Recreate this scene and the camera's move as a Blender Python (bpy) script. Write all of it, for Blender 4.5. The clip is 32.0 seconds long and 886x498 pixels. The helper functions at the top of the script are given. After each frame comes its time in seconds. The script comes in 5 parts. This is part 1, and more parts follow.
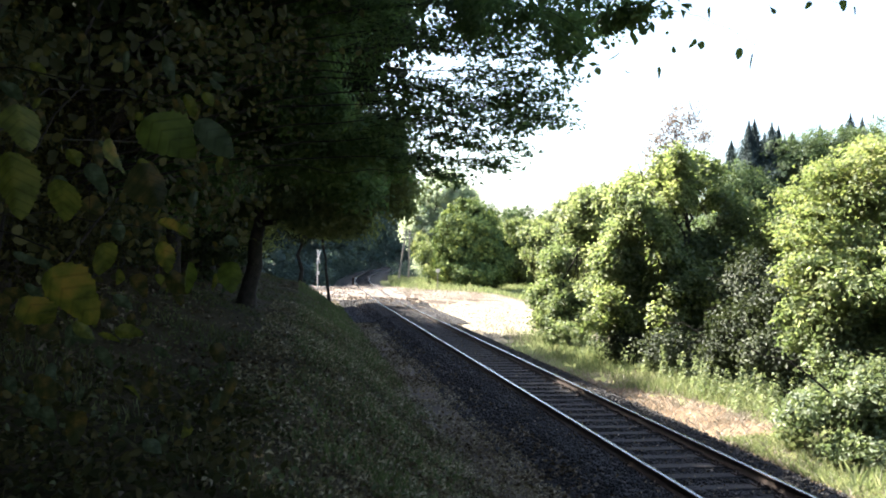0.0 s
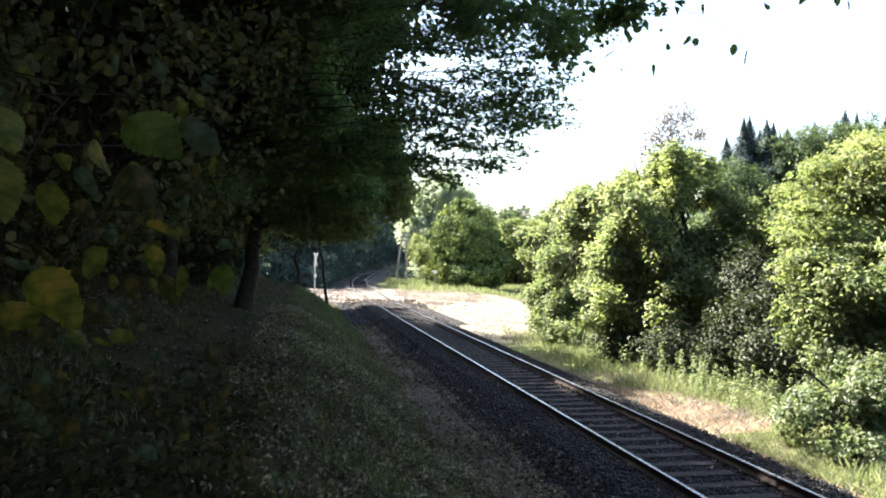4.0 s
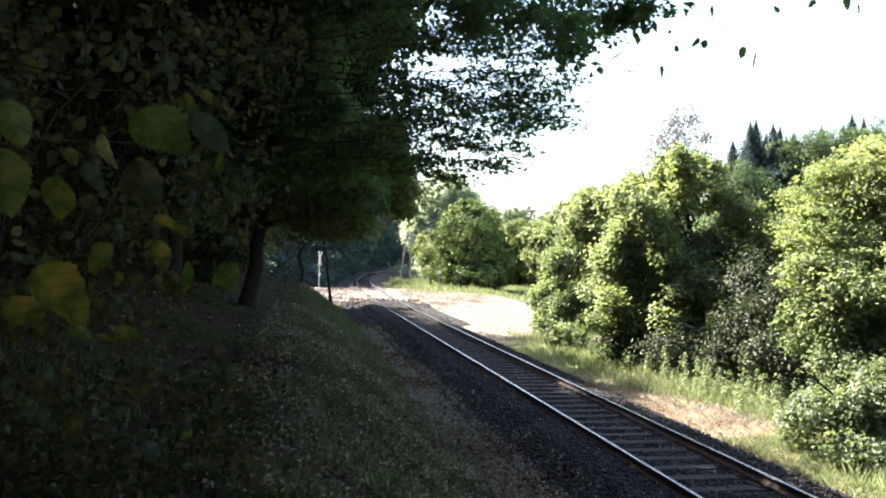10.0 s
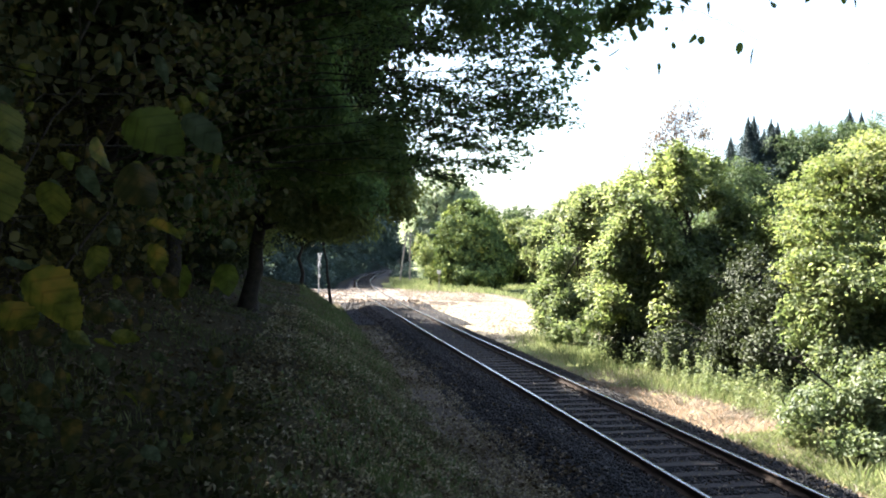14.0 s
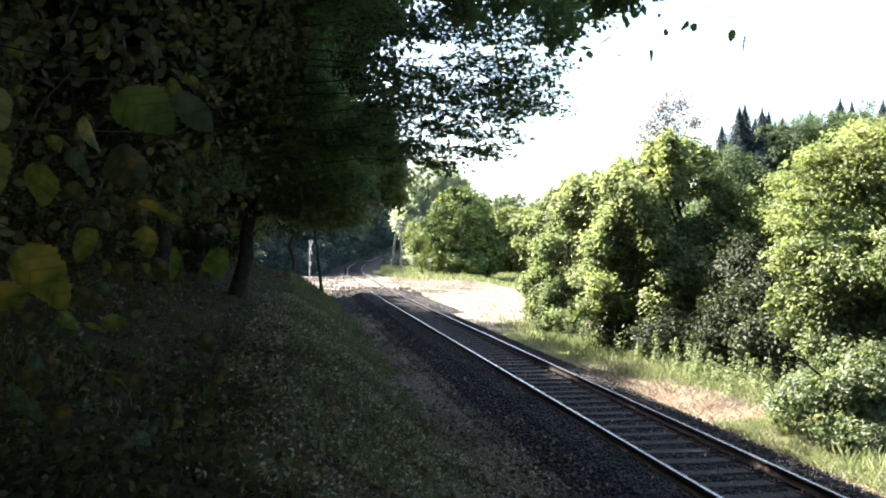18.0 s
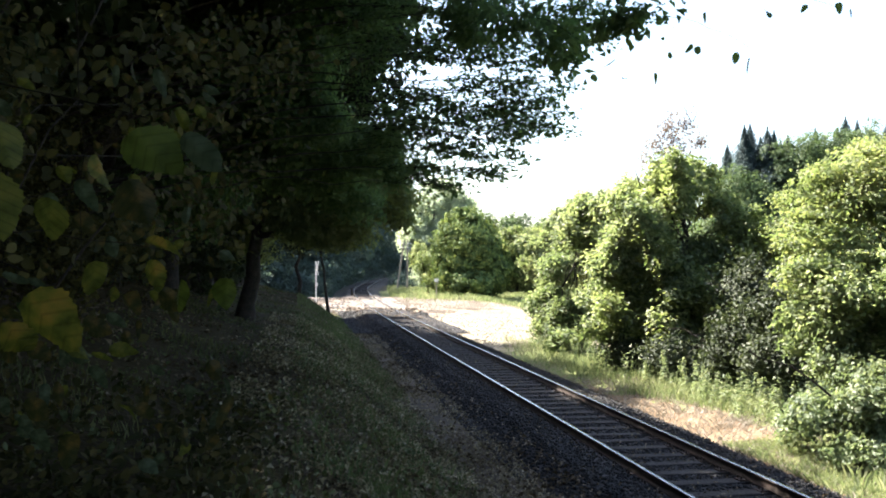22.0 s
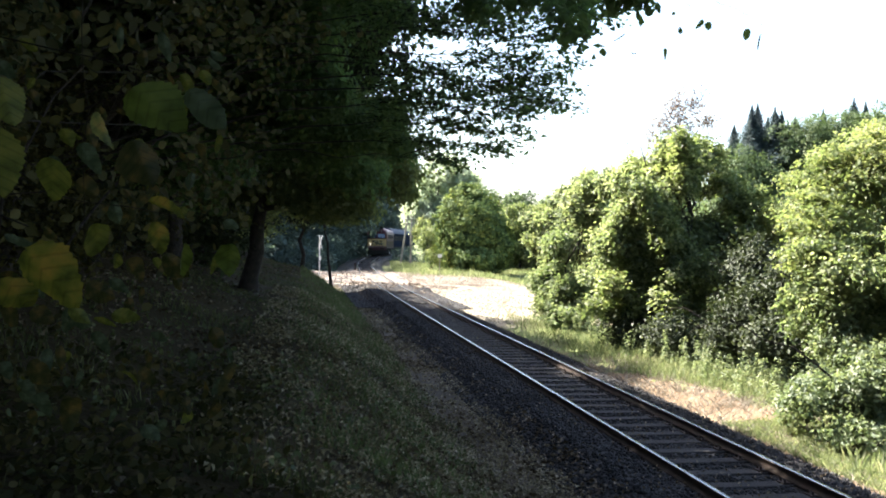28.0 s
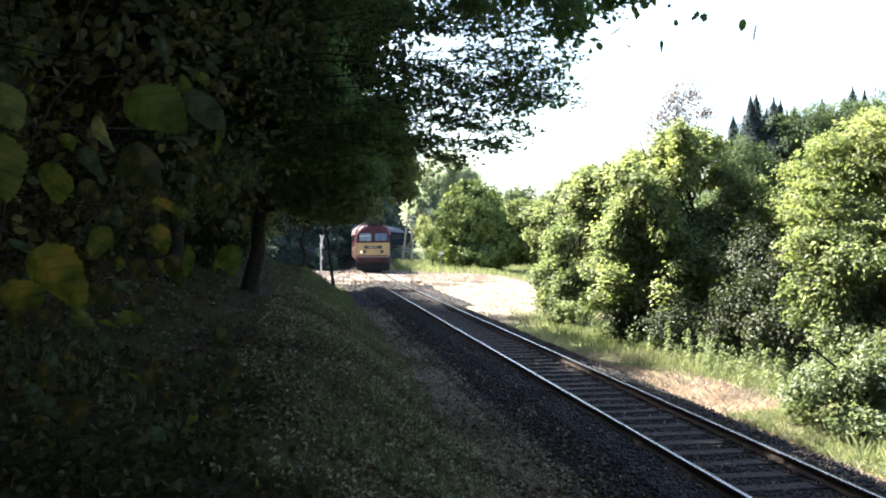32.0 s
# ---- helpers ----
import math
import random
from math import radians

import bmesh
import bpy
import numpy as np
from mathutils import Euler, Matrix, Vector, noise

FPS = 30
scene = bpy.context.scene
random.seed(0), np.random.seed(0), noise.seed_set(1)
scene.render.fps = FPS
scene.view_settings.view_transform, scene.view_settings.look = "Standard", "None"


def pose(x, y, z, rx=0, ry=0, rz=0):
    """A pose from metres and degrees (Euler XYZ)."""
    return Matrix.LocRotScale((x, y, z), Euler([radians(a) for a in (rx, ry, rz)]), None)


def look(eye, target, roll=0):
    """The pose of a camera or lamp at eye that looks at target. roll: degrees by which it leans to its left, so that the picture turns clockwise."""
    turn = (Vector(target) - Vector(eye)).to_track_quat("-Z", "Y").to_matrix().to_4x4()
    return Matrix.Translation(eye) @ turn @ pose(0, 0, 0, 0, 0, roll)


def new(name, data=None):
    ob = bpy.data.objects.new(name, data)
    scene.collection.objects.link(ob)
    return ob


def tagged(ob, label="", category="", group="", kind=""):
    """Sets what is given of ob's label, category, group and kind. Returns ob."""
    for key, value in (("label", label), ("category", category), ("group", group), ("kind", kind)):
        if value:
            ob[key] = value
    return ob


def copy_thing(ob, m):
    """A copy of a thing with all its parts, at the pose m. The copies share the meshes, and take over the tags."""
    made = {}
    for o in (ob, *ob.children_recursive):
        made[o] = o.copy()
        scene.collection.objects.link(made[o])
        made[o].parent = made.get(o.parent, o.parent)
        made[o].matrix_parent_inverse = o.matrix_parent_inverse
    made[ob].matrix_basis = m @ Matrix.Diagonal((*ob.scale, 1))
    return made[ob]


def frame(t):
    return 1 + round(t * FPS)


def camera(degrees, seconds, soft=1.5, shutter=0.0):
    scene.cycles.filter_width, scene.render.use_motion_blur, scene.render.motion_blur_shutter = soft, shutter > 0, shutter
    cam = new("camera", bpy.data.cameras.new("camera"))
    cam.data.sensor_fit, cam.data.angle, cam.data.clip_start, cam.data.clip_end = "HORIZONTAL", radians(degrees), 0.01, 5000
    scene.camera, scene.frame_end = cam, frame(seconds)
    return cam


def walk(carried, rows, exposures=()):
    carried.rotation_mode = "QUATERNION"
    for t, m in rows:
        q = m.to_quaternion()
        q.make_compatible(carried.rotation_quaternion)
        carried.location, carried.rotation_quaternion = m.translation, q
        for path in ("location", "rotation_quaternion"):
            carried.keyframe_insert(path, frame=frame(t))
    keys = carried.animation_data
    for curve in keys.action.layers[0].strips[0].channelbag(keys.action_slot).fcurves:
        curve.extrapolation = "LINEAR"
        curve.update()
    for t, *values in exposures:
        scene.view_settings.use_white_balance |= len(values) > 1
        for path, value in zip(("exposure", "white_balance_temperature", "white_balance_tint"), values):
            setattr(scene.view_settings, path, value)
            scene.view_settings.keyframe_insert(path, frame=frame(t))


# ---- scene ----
# ------------------------------------------------------------------ camera
cam = camera(54.0, 32.0, 1.9)
CAMERA_ROWS = [
    (0.0, -0.0051, -0.0266, 3.0109, 90.564, -0.975, -0.182),
    (0.5, -0.0041, -0.0249, 3.0097, 90.561, -0.221, -0.035),
    (1.0, -0.0022, -0.0242, 3.0104, 90.792, 0.335, -0.256),
    (1.5, -0.0019, -0.0248, 3.0102, 90.784, 0.361, -0.078),
    (2.0, 0.0014, -0.0161, 3.0094, 90.665, 0.088, -0.631),
    (2.5, -0.0000, -0.0168, 3.0079, 90.674, -0.120, -0.533),
    (3.0, -0.0008, -0.0187, 3.0090, 90.969, -0.222, -0.375),
    (3.5, -0.0011, -0.0166, 3.0091, 90.809, -0.242, -0.391),
    (5.5, -0.0034, -0.0042, 3.0076, 90.098, -0.151, -0.135),
    (6.0, -0.0001, -0.0026, 3.0056, 89.757, -0.476, 0.158),
    (6.5, 0.0009, -0.0025, 3.0051, 89.597, -0.179, -0.309),
    (7.0, 0.0002, -0.0037, 3.0043, 89.410, -0.253, -0.330),
    (7.5, -0.0020, -0.0072, 3.0030, 89.292, -0.395, -0.241),
    (8.0, -0.0039, -0.0066, 3.0017, 89.190, -0.473, -0.034),
    (8.5, -0.0007, -0.0008, 3.0024, 89.291, -0.536, -0.129),
    (9.0, -0.0022, 0.0010, 3.0022, 89.586, -0.393, -0.004),
    (9.5, -0.0040, 0.0004, 3.0043, 89.628, -0.667, 0.236),
    (10.0, -0.0057, -0.0057, 3.0082, 90.651, -0.887, -0.083),
    (10.5, -0.0058, -0.0020, 3.0087, 90.909, 0.042, 0.397),
    (11.0, -0.0001, -0.0027, 3.0083, 90.971, 0.850, -0.167),
    (11.5, 0.0006, 0.0007, 3.0076, 90.585, 0.798, -0.321),
    (12.0, 0.0014, 0.0013, 3.0072, 90.374, 0.332, -0.490),
    (12.5, 0.0004, 0.0025, 3.0062, 90.371, 0.096, -0.251),
    (13.0, 0.0003, 0.0025, 3.0071, 90.435, 0.010, -0.292),
    (13.5, -0.0032, 0.0011, 3.0080, 90.675, -0.078, -0.128),
    (14.0, -0.0044, 0.0004, 3.0082, 90.645, -0.176, -0.114),
    (14.5, -0.0051, 0.0011, 3.0069, 90.484, -0.173, -0.086),
    (16.5, -0.0048, 0.0060, 3.0038, 89.848, -0.618, -0.477),
    (17.0, -0.0041, 0.0059, 3.0034, 89.790, -0.509, -0.515),
    (17.5, -0.0041, 0.0048, 3.0031, 89.843, -0.392, -0.620),
    (18.0, -0.0055, 0.0052, 3.0030, 89.855, -0.316, -0.698),
    (18.5, -0.0044, 0.0061, 3.0023, 89.759, -0.328, -0.426),
    (19.0, -0.0043, 0.0078, 3.0045, 89.957, -0.183, -0.457),
    (19.5, -0.0042, 0.0076, 3.0061, 90.058, -0.447, -0.261),
    (20.0, -0.0059, 0.0059, 3.0110, 90.390, -0.252, 0.102),
    (20.5, -0.0086, 0.0047, 3.0144, 90.796, 0.083, 0.479),
    (21.0, -0.0077, -0.0003, 3.0173, 91.401, 0.193, 0.631),
    (21.5, -0.0065, 0.0003, 3.0167, 91.357, 0.269, 0.101),
    (22.0, -0.0059, 0.0004, 3.0155, 91.177, -0.012, -0.287),
    (22.5, -0.0064, 0.0004, 3.0136, 91.103, -0.262, -0.036),
    (23.0, -0.0086, 0.0008, 3.0127, 91.066, -0.241, -0.024),
    (23.5, -0.0082, 0.0022, 3.0121, 90.693, -0.335, -0.071),
    (24.0, -0.0068, 0.0043, 3.0106, 90.434, -0.296, -0.012),
    (24.5, -0.0053, 0.0076, 3.0094, 90.087, -0.236, -0.146),
    (25.0, -0.0040, 0.0084, 3.0092, 89.946, -0.224, -0.243),
    (25.5, -0.0049, 0.0100, 3.0087, 89.949, -0.547, -0.010),
    (27.5, -0.0056, 0.0115, 3.0070, 89.617, -0.877, -0.127),
    (28.0, -0.0084, 0.0117, 3.0066, 89.590, -0.974, -0.056),
    (28.5, -0.0093, 0.0082, 3.0066, 89.825, -0.651, 0.220),
    (29.0, -0.0058, 0.0069, 3.0068, 89.665, 0.112, 0.028),
    (29.5, -0.0059, 0.0059, 3.0064, 89.573, 0.247, 0.032),
    (30.0, -0.0049, 0.0064, 3.0063, 89.574, 0.288, -0.182),
    (30.5, -0.0036, 0.0072, 3.0060, 89.523, 0.224, -0.230),
    (31.0, -0.0027, 0.0041, 3.0068, 89.692, 0.465, -0.447),
    (31.5, -0.0079, -0.0001, 3.0072, 89.818, 0.199, -0.152),
    (32.0, -0.0062, 0.0022, 3.0046, 89.407, 0.220, 0.022),
]
walk(cam, [(r[0], pose(*r[1:])) for r in CAMERA_ROWS])

# ------------------------------------------------------------------ light
SUN_AZ = radians(-53)      # from straight ahead towards the wooded bank
SUN_EL = radians(48)
sun_dir = Vector((math.sin(SUN_AZ) * math.cos(SUN_EL), math.cos(SUN_AZ) * math.cos(SUN_EL), math.sin(SUN_EL)))
world = bpy.data.worlds.new("sky")
world.use_nodes = True
scene.world = world
wn = world.node_tree
sky = wn.nodes.new("ShaderNodeTexSky")
sky.sky_type, sky.sun_disc = "NISHITA", False
sky.sun_elevation, sky.sun_rotation = SUN_EL, SUN_AZ
sky.dust_density, sky.air_density = 2.2, 1.0
wn.nodes["Background"].inputs["Strength"].default_value = 0.068
wn.links.new(sky.outputs["Color"], wn.nodes["Background"].inputs["Color"])
sun = new("sun", bpy.data.lights.new("sun", "SUN"))
sun.data.energy, sun.data.angle, sun.data.color = 5.0, radians(0.55), (1.0, 0.935, 0.85)
sun.matrix_world = look(sun_dir * 100, (0, 0, 0))
scene.view_settings.exposure = 2.88

# ------------------------------------------------------------------ materials


def material(name):
    m = bpy.data.materials.new(name)
    m.use_nodes = True
    nt = m.node_tree
    return m, nt, nt.nodes["Principled BSDF"]


def ramp_node(nt, cols):
    r = nt.nodes.new("ShaderNodeValToRGB")
    e = r.color_ramp.elements
    while len(e) < len(cols):
        e.new(0.5)
    for i, c in enumerate(cols):
        e[i].position = i / (len(cols) - 1)
        e[i].color = (*c, 1)
    return r


def noise_node(nt, scale, detail=4.0, coord="Object"):
    n = nt.nodes.new("ShaderNodeTexNoise")
    n.inputs["Scale"].default_value, n.inputs["Detail"].default_value = scale, detail
    c = nt.nodes.new("ShaderNodeTexCoord")
    nt.links.new(c.outputs[coord], n.inputs["Vector"])
    return n


def surface(name, cols, scale, fine=8.0, rough=0.85, metal=0.0, bump=0.4, spec=0.3, bump_dist=0.02):
    """Two scales of variation: large patches and fine grain, with relief."""
    m, nt, b = material(name)
    n1, n2 = noise_node(nt, scale, 6), noise_node(nt, scale * fine, 5)
    mix = nt.nodes.new("ShaderNodeMath")
    mix.operation = "MULTIPLY_ADD"
    mix.inputs[1].default_value = 0.55
    half = nt.nodes.new("ShaderNodeMath")
    half.operation = "MULTIPLY"
    half.inputs[1].default_value = 0.55
    nt.links.new(n1.outputs["Fac"], half.inputs[0])
    nt.links.new(n2.outputs["Fac"], mix.inputs[0])
    nt.links.new(half.outputs[0], mix.inputs[2])
    stretch = nt.nodes.new("ShaderNodeMapRange")
    stretch.inputs["From Min"].default_value, stretch.inputs["From Max"].default_value = 0.36, 0.74
    nt.links.new(mix.outputs[0], stretch.inputs["Value"])
    r = ramp_node(nt, cols)
    nt.links.new(stretch.outputs["Result"], r.inputs["Fac"])
    nt.links.new(r.outputs["Color"], b.inputs["Base Color"])
    b.inputs["Roughness"].default_value, b.inputs["Metallic"].default_value = rough, metal
    b.inputs["Specular IOR Level"].default_value = spec
    if bump:
        bp = nt.nodes.new("ShaderNodeBump")
        bp.inputs["Strength"].default_value, bp.inputs["Distance"].default_value = bump, bump_dist
        nt.links.new(n2.outputs["Fac"], bp.inputs["Height"])
        nt.links.new(bp.outputs["Normal"], b.inputs["Normal"])
    return m


def foliage(name, cols, trans=0.35, rough=0.6, patch=0.35, spec=0.2, tint=(1.5, 1.5, 1.0)):
    """Leaf colour by leaf, with slow patches through the crown, and light coming through."""
    m, nt, b = material(name)
    cols = [(r, g, b_ * 1.25) for r, g, b_ in cols]
    geo = nt.nodes.new("ShaderNodeNewGeometry")
    n = noise_node(nt, patch, 3)
    add = nt.nodes.new("ShaderNodeMath")
    add.operation = "MULTIPLY_ADD"
    add.inputs[1].default_value = 0.6
    sub = nt.nodes.new("ShaderNodeMapRange")
    sub.inputs["From Min"].default_value, sub.inputs["From Max"].default_value = 0.3, 0.7
    sub.inputs["To Max"].default_value = 0.4
    nt.links.new(n.outputs["Fac"], sub.inputs["Value"])
    nt.links.new(geo.outputs["Random Per Island"], add.inputs[0])
    nt.links.new(sub.outputs["Result"], add.inputs[2])
    r = ramp_node(nt, cols)
    nt.links.new(add.outputs[0], r.inputs["Fac"])
    nt.links.new(r.outputs["Color"], b.inputs["Base Color"])
    b.inputs["Roughness"].default_value = rough
    b.inputs["Specular IOR Level"].default_value = spec
    t = nt.nodes.new("ShaderNodeBsdfTranslucent")
    glow = nt.nodes.new("ShaderNodeMix")
    glow.data_type, glow.blend_type = "RGBA", "MULTIPLY"
    glow.inputs["Factor"].default_value = 1.0
    glow.inputs[7].default_value = (*tint, 1)
    nt.links.new(r.outputs["Color"], glow.inputs[6])
    nt.links.new(glow.outputs[2], t.inputs["Color"])
    ms = nt.nodes.new("ShaderNodeMixShader")
    ms.inputs["Fac"].default_value = trans
    nt.links.new(b.outputs[0], ms.inputs[1])
    nt.links.new(t.outputs[0], ms.inputs[2])
    nt.links.new(ms.outputs[0], nt.nodes["Material Output"].inputs["Surface"])
    return m


def paint(name, col, rough=0.4, metal=0.0, dirt=0.25):
    """Plain paint or metal with a little grime."""
    d = tuple(c * (1 - dirt) for c in col)
    l = tuple(min(1, c * (1 + 0.3 * dirt)) for c in col)
    return surface(name, [d, col, l], 1.3, 14, rough, metal, 0.08, 0.4, 0.004)


M_BALLAST = surface("ballast_and_road_shade", [(0.011, 0.010, 0.011), (0.023, 0.022, 0.023), (0.048, 0.045, 0.045)], 1.4, 14, 0.9, 0, 0.9, 0.25, 0.05)
M_STONE = surface("ballast_stone", [(0.010, 0.010, 0.010), (0.022, 0.021, 0.022), (0.062, 0.058, 0.056)], 3, 9, 0.85, 0, 0.3, 0.3)
M_SOIL = surface("soil_and_road_shade", [(0.028, 0.020, 0.014), (0.060, 0.044, 0.031), (0.115, 0.086, 0.062)], 0.8, 16, 0.95, 0, 0.6, 0.2, 0.03)
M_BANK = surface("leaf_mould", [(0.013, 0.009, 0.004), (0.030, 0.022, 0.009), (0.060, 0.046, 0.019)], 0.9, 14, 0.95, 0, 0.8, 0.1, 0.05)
M_DRY = surface("dry_turf", [(0.13, 0.112, 0.07), (0.25, 0.215, 0.155), (0.36, 0.325, 0.25)], 0.4, 22, 0.95, 0, 0.7, 0.15, 0.04)
M_VERGE = surface("bare_verge_earth", [(0.07, 0.046, 0.027), (0.135, 0.093, 0.058), (0.20, 0.15, 0.10)], 0.7, 16, 0.95, 0, 0.7, 0.15, 0.04)
M_TURF = surface("green_turf", [(0.07, 0.085, 0.03), (0.13, 0.15, 0.055), (0.24, 0.22, 0.11)], 0.4, 20, 0.95, 0, 0.8, 0.15, 0.05)
M_ROAD = surface("gravel_road", [(0.045, 0.034, 0.028), (0.18, 0.145, 0.118), (0.36, 0.31, 0.26)], 0.9, 25, 0.92, 0, 0.5, 0.2, 0.03)
# Floor colour set very dark to stand in for shade below the woods.
M_WOODS = surface("shade_dark_woodland_floor", [(0.008, 0.007, 0.005), (0.018, 0.015, 0.009), (0.028, 0.03, 0.014)], 0.3, 15, 0.95)
M_BARK = surface("bark", [(0.010, 0.008, 0.007), (0.024, 0.019, 0.015), (0.05, 0.04, 0.032)], 5, 6, 0.9, 0, 0.9, 0.2, 0.03)
M_TWIG = surface("twig_bark", [(0.010, 0.008, 0.006), (0.020, 0.015, 0.011)], 9, 5, 0.95, 0, 0.3, 0.05)
M_SLEEPER = surface("sleeper_oak", [(0.010, 0.009, 0.009), (0.020, 0.018, 0.018), (0.040, 0.036, 0.035)], 2.5, 12, 0.85, 0, 0.7, 0.25, 0.015)
M_RUST = surface("rail_rust", [(0.016, 0.011, 0.009), (0.030, 0.020, 0.015), (0.055, 0.035, 0.025)], 6, 7, 0.8, 0.1, 0.3)
M_SHINE = surface("rail_polished_steel", [(0.26, 0.27, 0.29), (0.34, 0.35, 0.37), (0.42, 0.43, 0.45)], 4, 9, 0.26, 1.0, 0.05)
M_POLE = surface("weathered_pole_wood", [(0.14, 0.13, 0.12), (0.22, 0.20, 0.18), (0.30, 0.28, 0.25)], 3, 8, 0.85, 0, 0.4)
M_WHITE = paint("white_sign_paint", (0.60, 0.59, 0.56), 0.5, 0, 0.3)
M_PORC = paint("white_porcelain", (0.78, 0.78, 0.76), 0.25)
L_HORN = foliage("hornbeam_leaf", [(0.05, 0.082, 0.030), (0.085, 0.135, 0.045), (0.14, 0.19, 0.06)], 0.55)
L_ROUND = foliage("norway_maple_leaf", [(0.035, 0.060, 0.024), (0.105, 0.150, 0.042), (0.30, 0.34, 0.085)], 0.16, 0.6, spec=0.08)
# Leaf of the leaning tree, lightened in colour to lift its shaded crown.
L_SHADY = foliage("lifted_shade_leaf", [(0.08, 0.10, 0.04), (0.16, 0.185, 0.065), (0.25, 0.27, 0.09)], 0.5)
# Bank-wood leaf, darkened in colour to carry the gloom under the trees.
L_DARK = foliage("shade_darkened_leaf", [(0.014, 0.022, 0.008), (0.025, 0.036, 0.012), (0.045, 0.056, 0.019)], 0.28)
L_SHRUB = foliage("shrub_leaf", [(0.036, 0.056, 0.018), (0.125, 0.160, 0.052), (0.30, 0.32, 0.135)], 0.56, 0.46, spec=0.42)
L_YELLOW = foliage("yellowing_leaf", [(0.066, 0.098, 0.034), (0.135, 0.172, 0.056), (0.26, 0.265, 0.10)], 0.5, 0.5, spec=0.25)
L_LIME = foliage("lime_leaf", [(0.055, 0.084, 0.032), (0.14, 0.178, 0.070), (0.33, 0.35, 0.17)], 0.52, 0.5, spec=0.3)
L_HANG = foliage("thin_hornbeam_leaf", [(0.05, 0.075, 0.02), (0.09, 0.12, 0.03), (0.13, 0.16, 0.045)], 0.5)
L_GREY = foliage("willow_leaf", [(0.20, 0.245, 0.17), (0.32, 0.37, 0.26), (0.45, 0.50, 0.36)], 0.55)
L_WOOD = foliage("far_wood_leaf", [(0.04, 0.07, 0.026), (0.07, 0.105, 0.04), (0.11, 0.14, 0.055)], 0.35)
# Needle colour is lightened towards blue to paint distance haze.
L_SPRUCE = foliage("hazed_spruce_needle", [(0.016, 0.030, 0.028), (0.026, 0.046, 0.040), (0.040, 0.064, 0.050)], 0.12)
L_BRAMBLE = foliage("bramble_leaf", [(0.06, 0.09, 0.040), (0.13, 0.165, 0.07), (0.28, 0.30, 0.16)], 0.4, 0.5, spec=0.3)
L_GRASS = foliage("grass_blade", [(0.07, 0.095, 0.038), (0.16, 0.195, 0.085), (0.36, 0.35, 0.20)], 0.4, 0.5)
L_STRAW = foliage("straw_blade", [(0.16, 0.138, 0.08), (0.28, 0.245, 0.16), (0.40, 0.36, 0.26)], 0.3, 0.7, tint=(1, 1, 0.95))
# Shaded copy of the grass blade, its colour lowered for the bank's shade.
L_SHADEGRASS = foliage("shade_grass_blade", [(0.028, 0.040, 0.012), (0.065, 0.08, 0.024), (0.14, 0.14, 0.05)], 0.35, 0.5)
# Hazel and shoot leaves dimmed in colour for the shade they stand in.
L_HAZEL = foliage("shade_dimmed_hazel_leaf", [(0.020, 0.021, 0.008), (0.042, 0.040, 0.013), (0.10, 0.086, 0.026)], 0.35, 0.7, patch=1.5, spec=0.06)
L_UNDER = foliage("shade_dimmed_shoot_leaf", [(0.011, 0.013, 0.004), (0.032, 0.032, 0.010), (0.10, 0.080, 0.028)], 0.35, 0.7, patch=1.2, spec=0.06)
# Far leaf made paler and bluer, so the colour itself paints haze.
L_FARHAZE = foliage("hazed_wood_leaf", [(0.058, 0.086, 0.064), (0.074, 0.108, 0.080), (0.092, 0.128, 0.092)], 0.25)
L_PATHLEAF = foliage("birch_yellow_leaf", [(0.07, 0.055, 0.024), (0.20, 0.165, 0.075), (0.52, 0.44, 0.26)], 0.1, 0.6, spec=0.1)
# Darker shrub leaf that paints the shaded hollows of the thicket.
L_HOLLOW = foliage("hollow_shade_leaf", [(0.014, 0.022, 0.010), (0.034, 0.045, 0.018), (0.085, 0.10, 0.045)], 0.25, 0.55, spec=0.2)
L_TUFT = foliage("bank_tuft_blade", [(0.04, 0.06, 0.02), (0.085, 0.11, 0.04), (0.17, 0.185, 0.075)], 0.4, 0.5)
L_RUSSET = foliage("russet_leaf", [(0.10, 0.07, 0.05), (0.17, 0.12, 0.09), (0.24, 0.19, 0.13)], 0.3)
L_LITTER = foliage("fallen_leaf", [(0.030, 0.021, 0.009), (0.085, 0.062, 0.030), (0.33, 0.27, 0.17)], 0.1, 0.7, spec=0.05)

# ------------------------------------------------------------------ mesh helpers
RNG = np.random.default_rng(7)


def mesh_of(name, verts, tris, mat, smooth=False):
    """A mesh from arrays of vertices and of triangles or quads."""
    me = bpy.data.meshes.new(name)
    verts, tris = np.asarray(verts, np.float32), np.asarray(tris, np.int32)
    k = tris.shape[1]
    me.vertices.add(len(verts))
    me.vertices.foreach_set("co", verts.ravel())
    me.loops.add(tris.size)
    me.loops.foreach_set("vertex_index", tris.ravel())
    me.polygons.add(len(tris))
    me.polygons.foreach_set("loop_start", np.arange(0, tris.size, k, dtype=np.int32))
    if smooth:
        me.polygons.foreach_set("use_smooth", np.ones(len(tris), bool))
    me.materials.append(mat)
    me.update(calc_edges=True)
    return me


def child(name, me, parent, label=""):
    ob = new(name, me)
    ob.parent = parent
    return tagged(ob, label)


def part(name, bm, mat, parent, label="", bevel=0.0):
    if bevel:
        bmesh.ops.bevel(bm, geom=bm.edges[:], offset=bevel, segments=2, affect="EDGES", clamp_overlap=True)
    me = bpy.data.meshes.new(name)
    bm.to_mesh(me)
    bm.free()
    me.materials.append(mat)
    return child(name, me, parent, label)


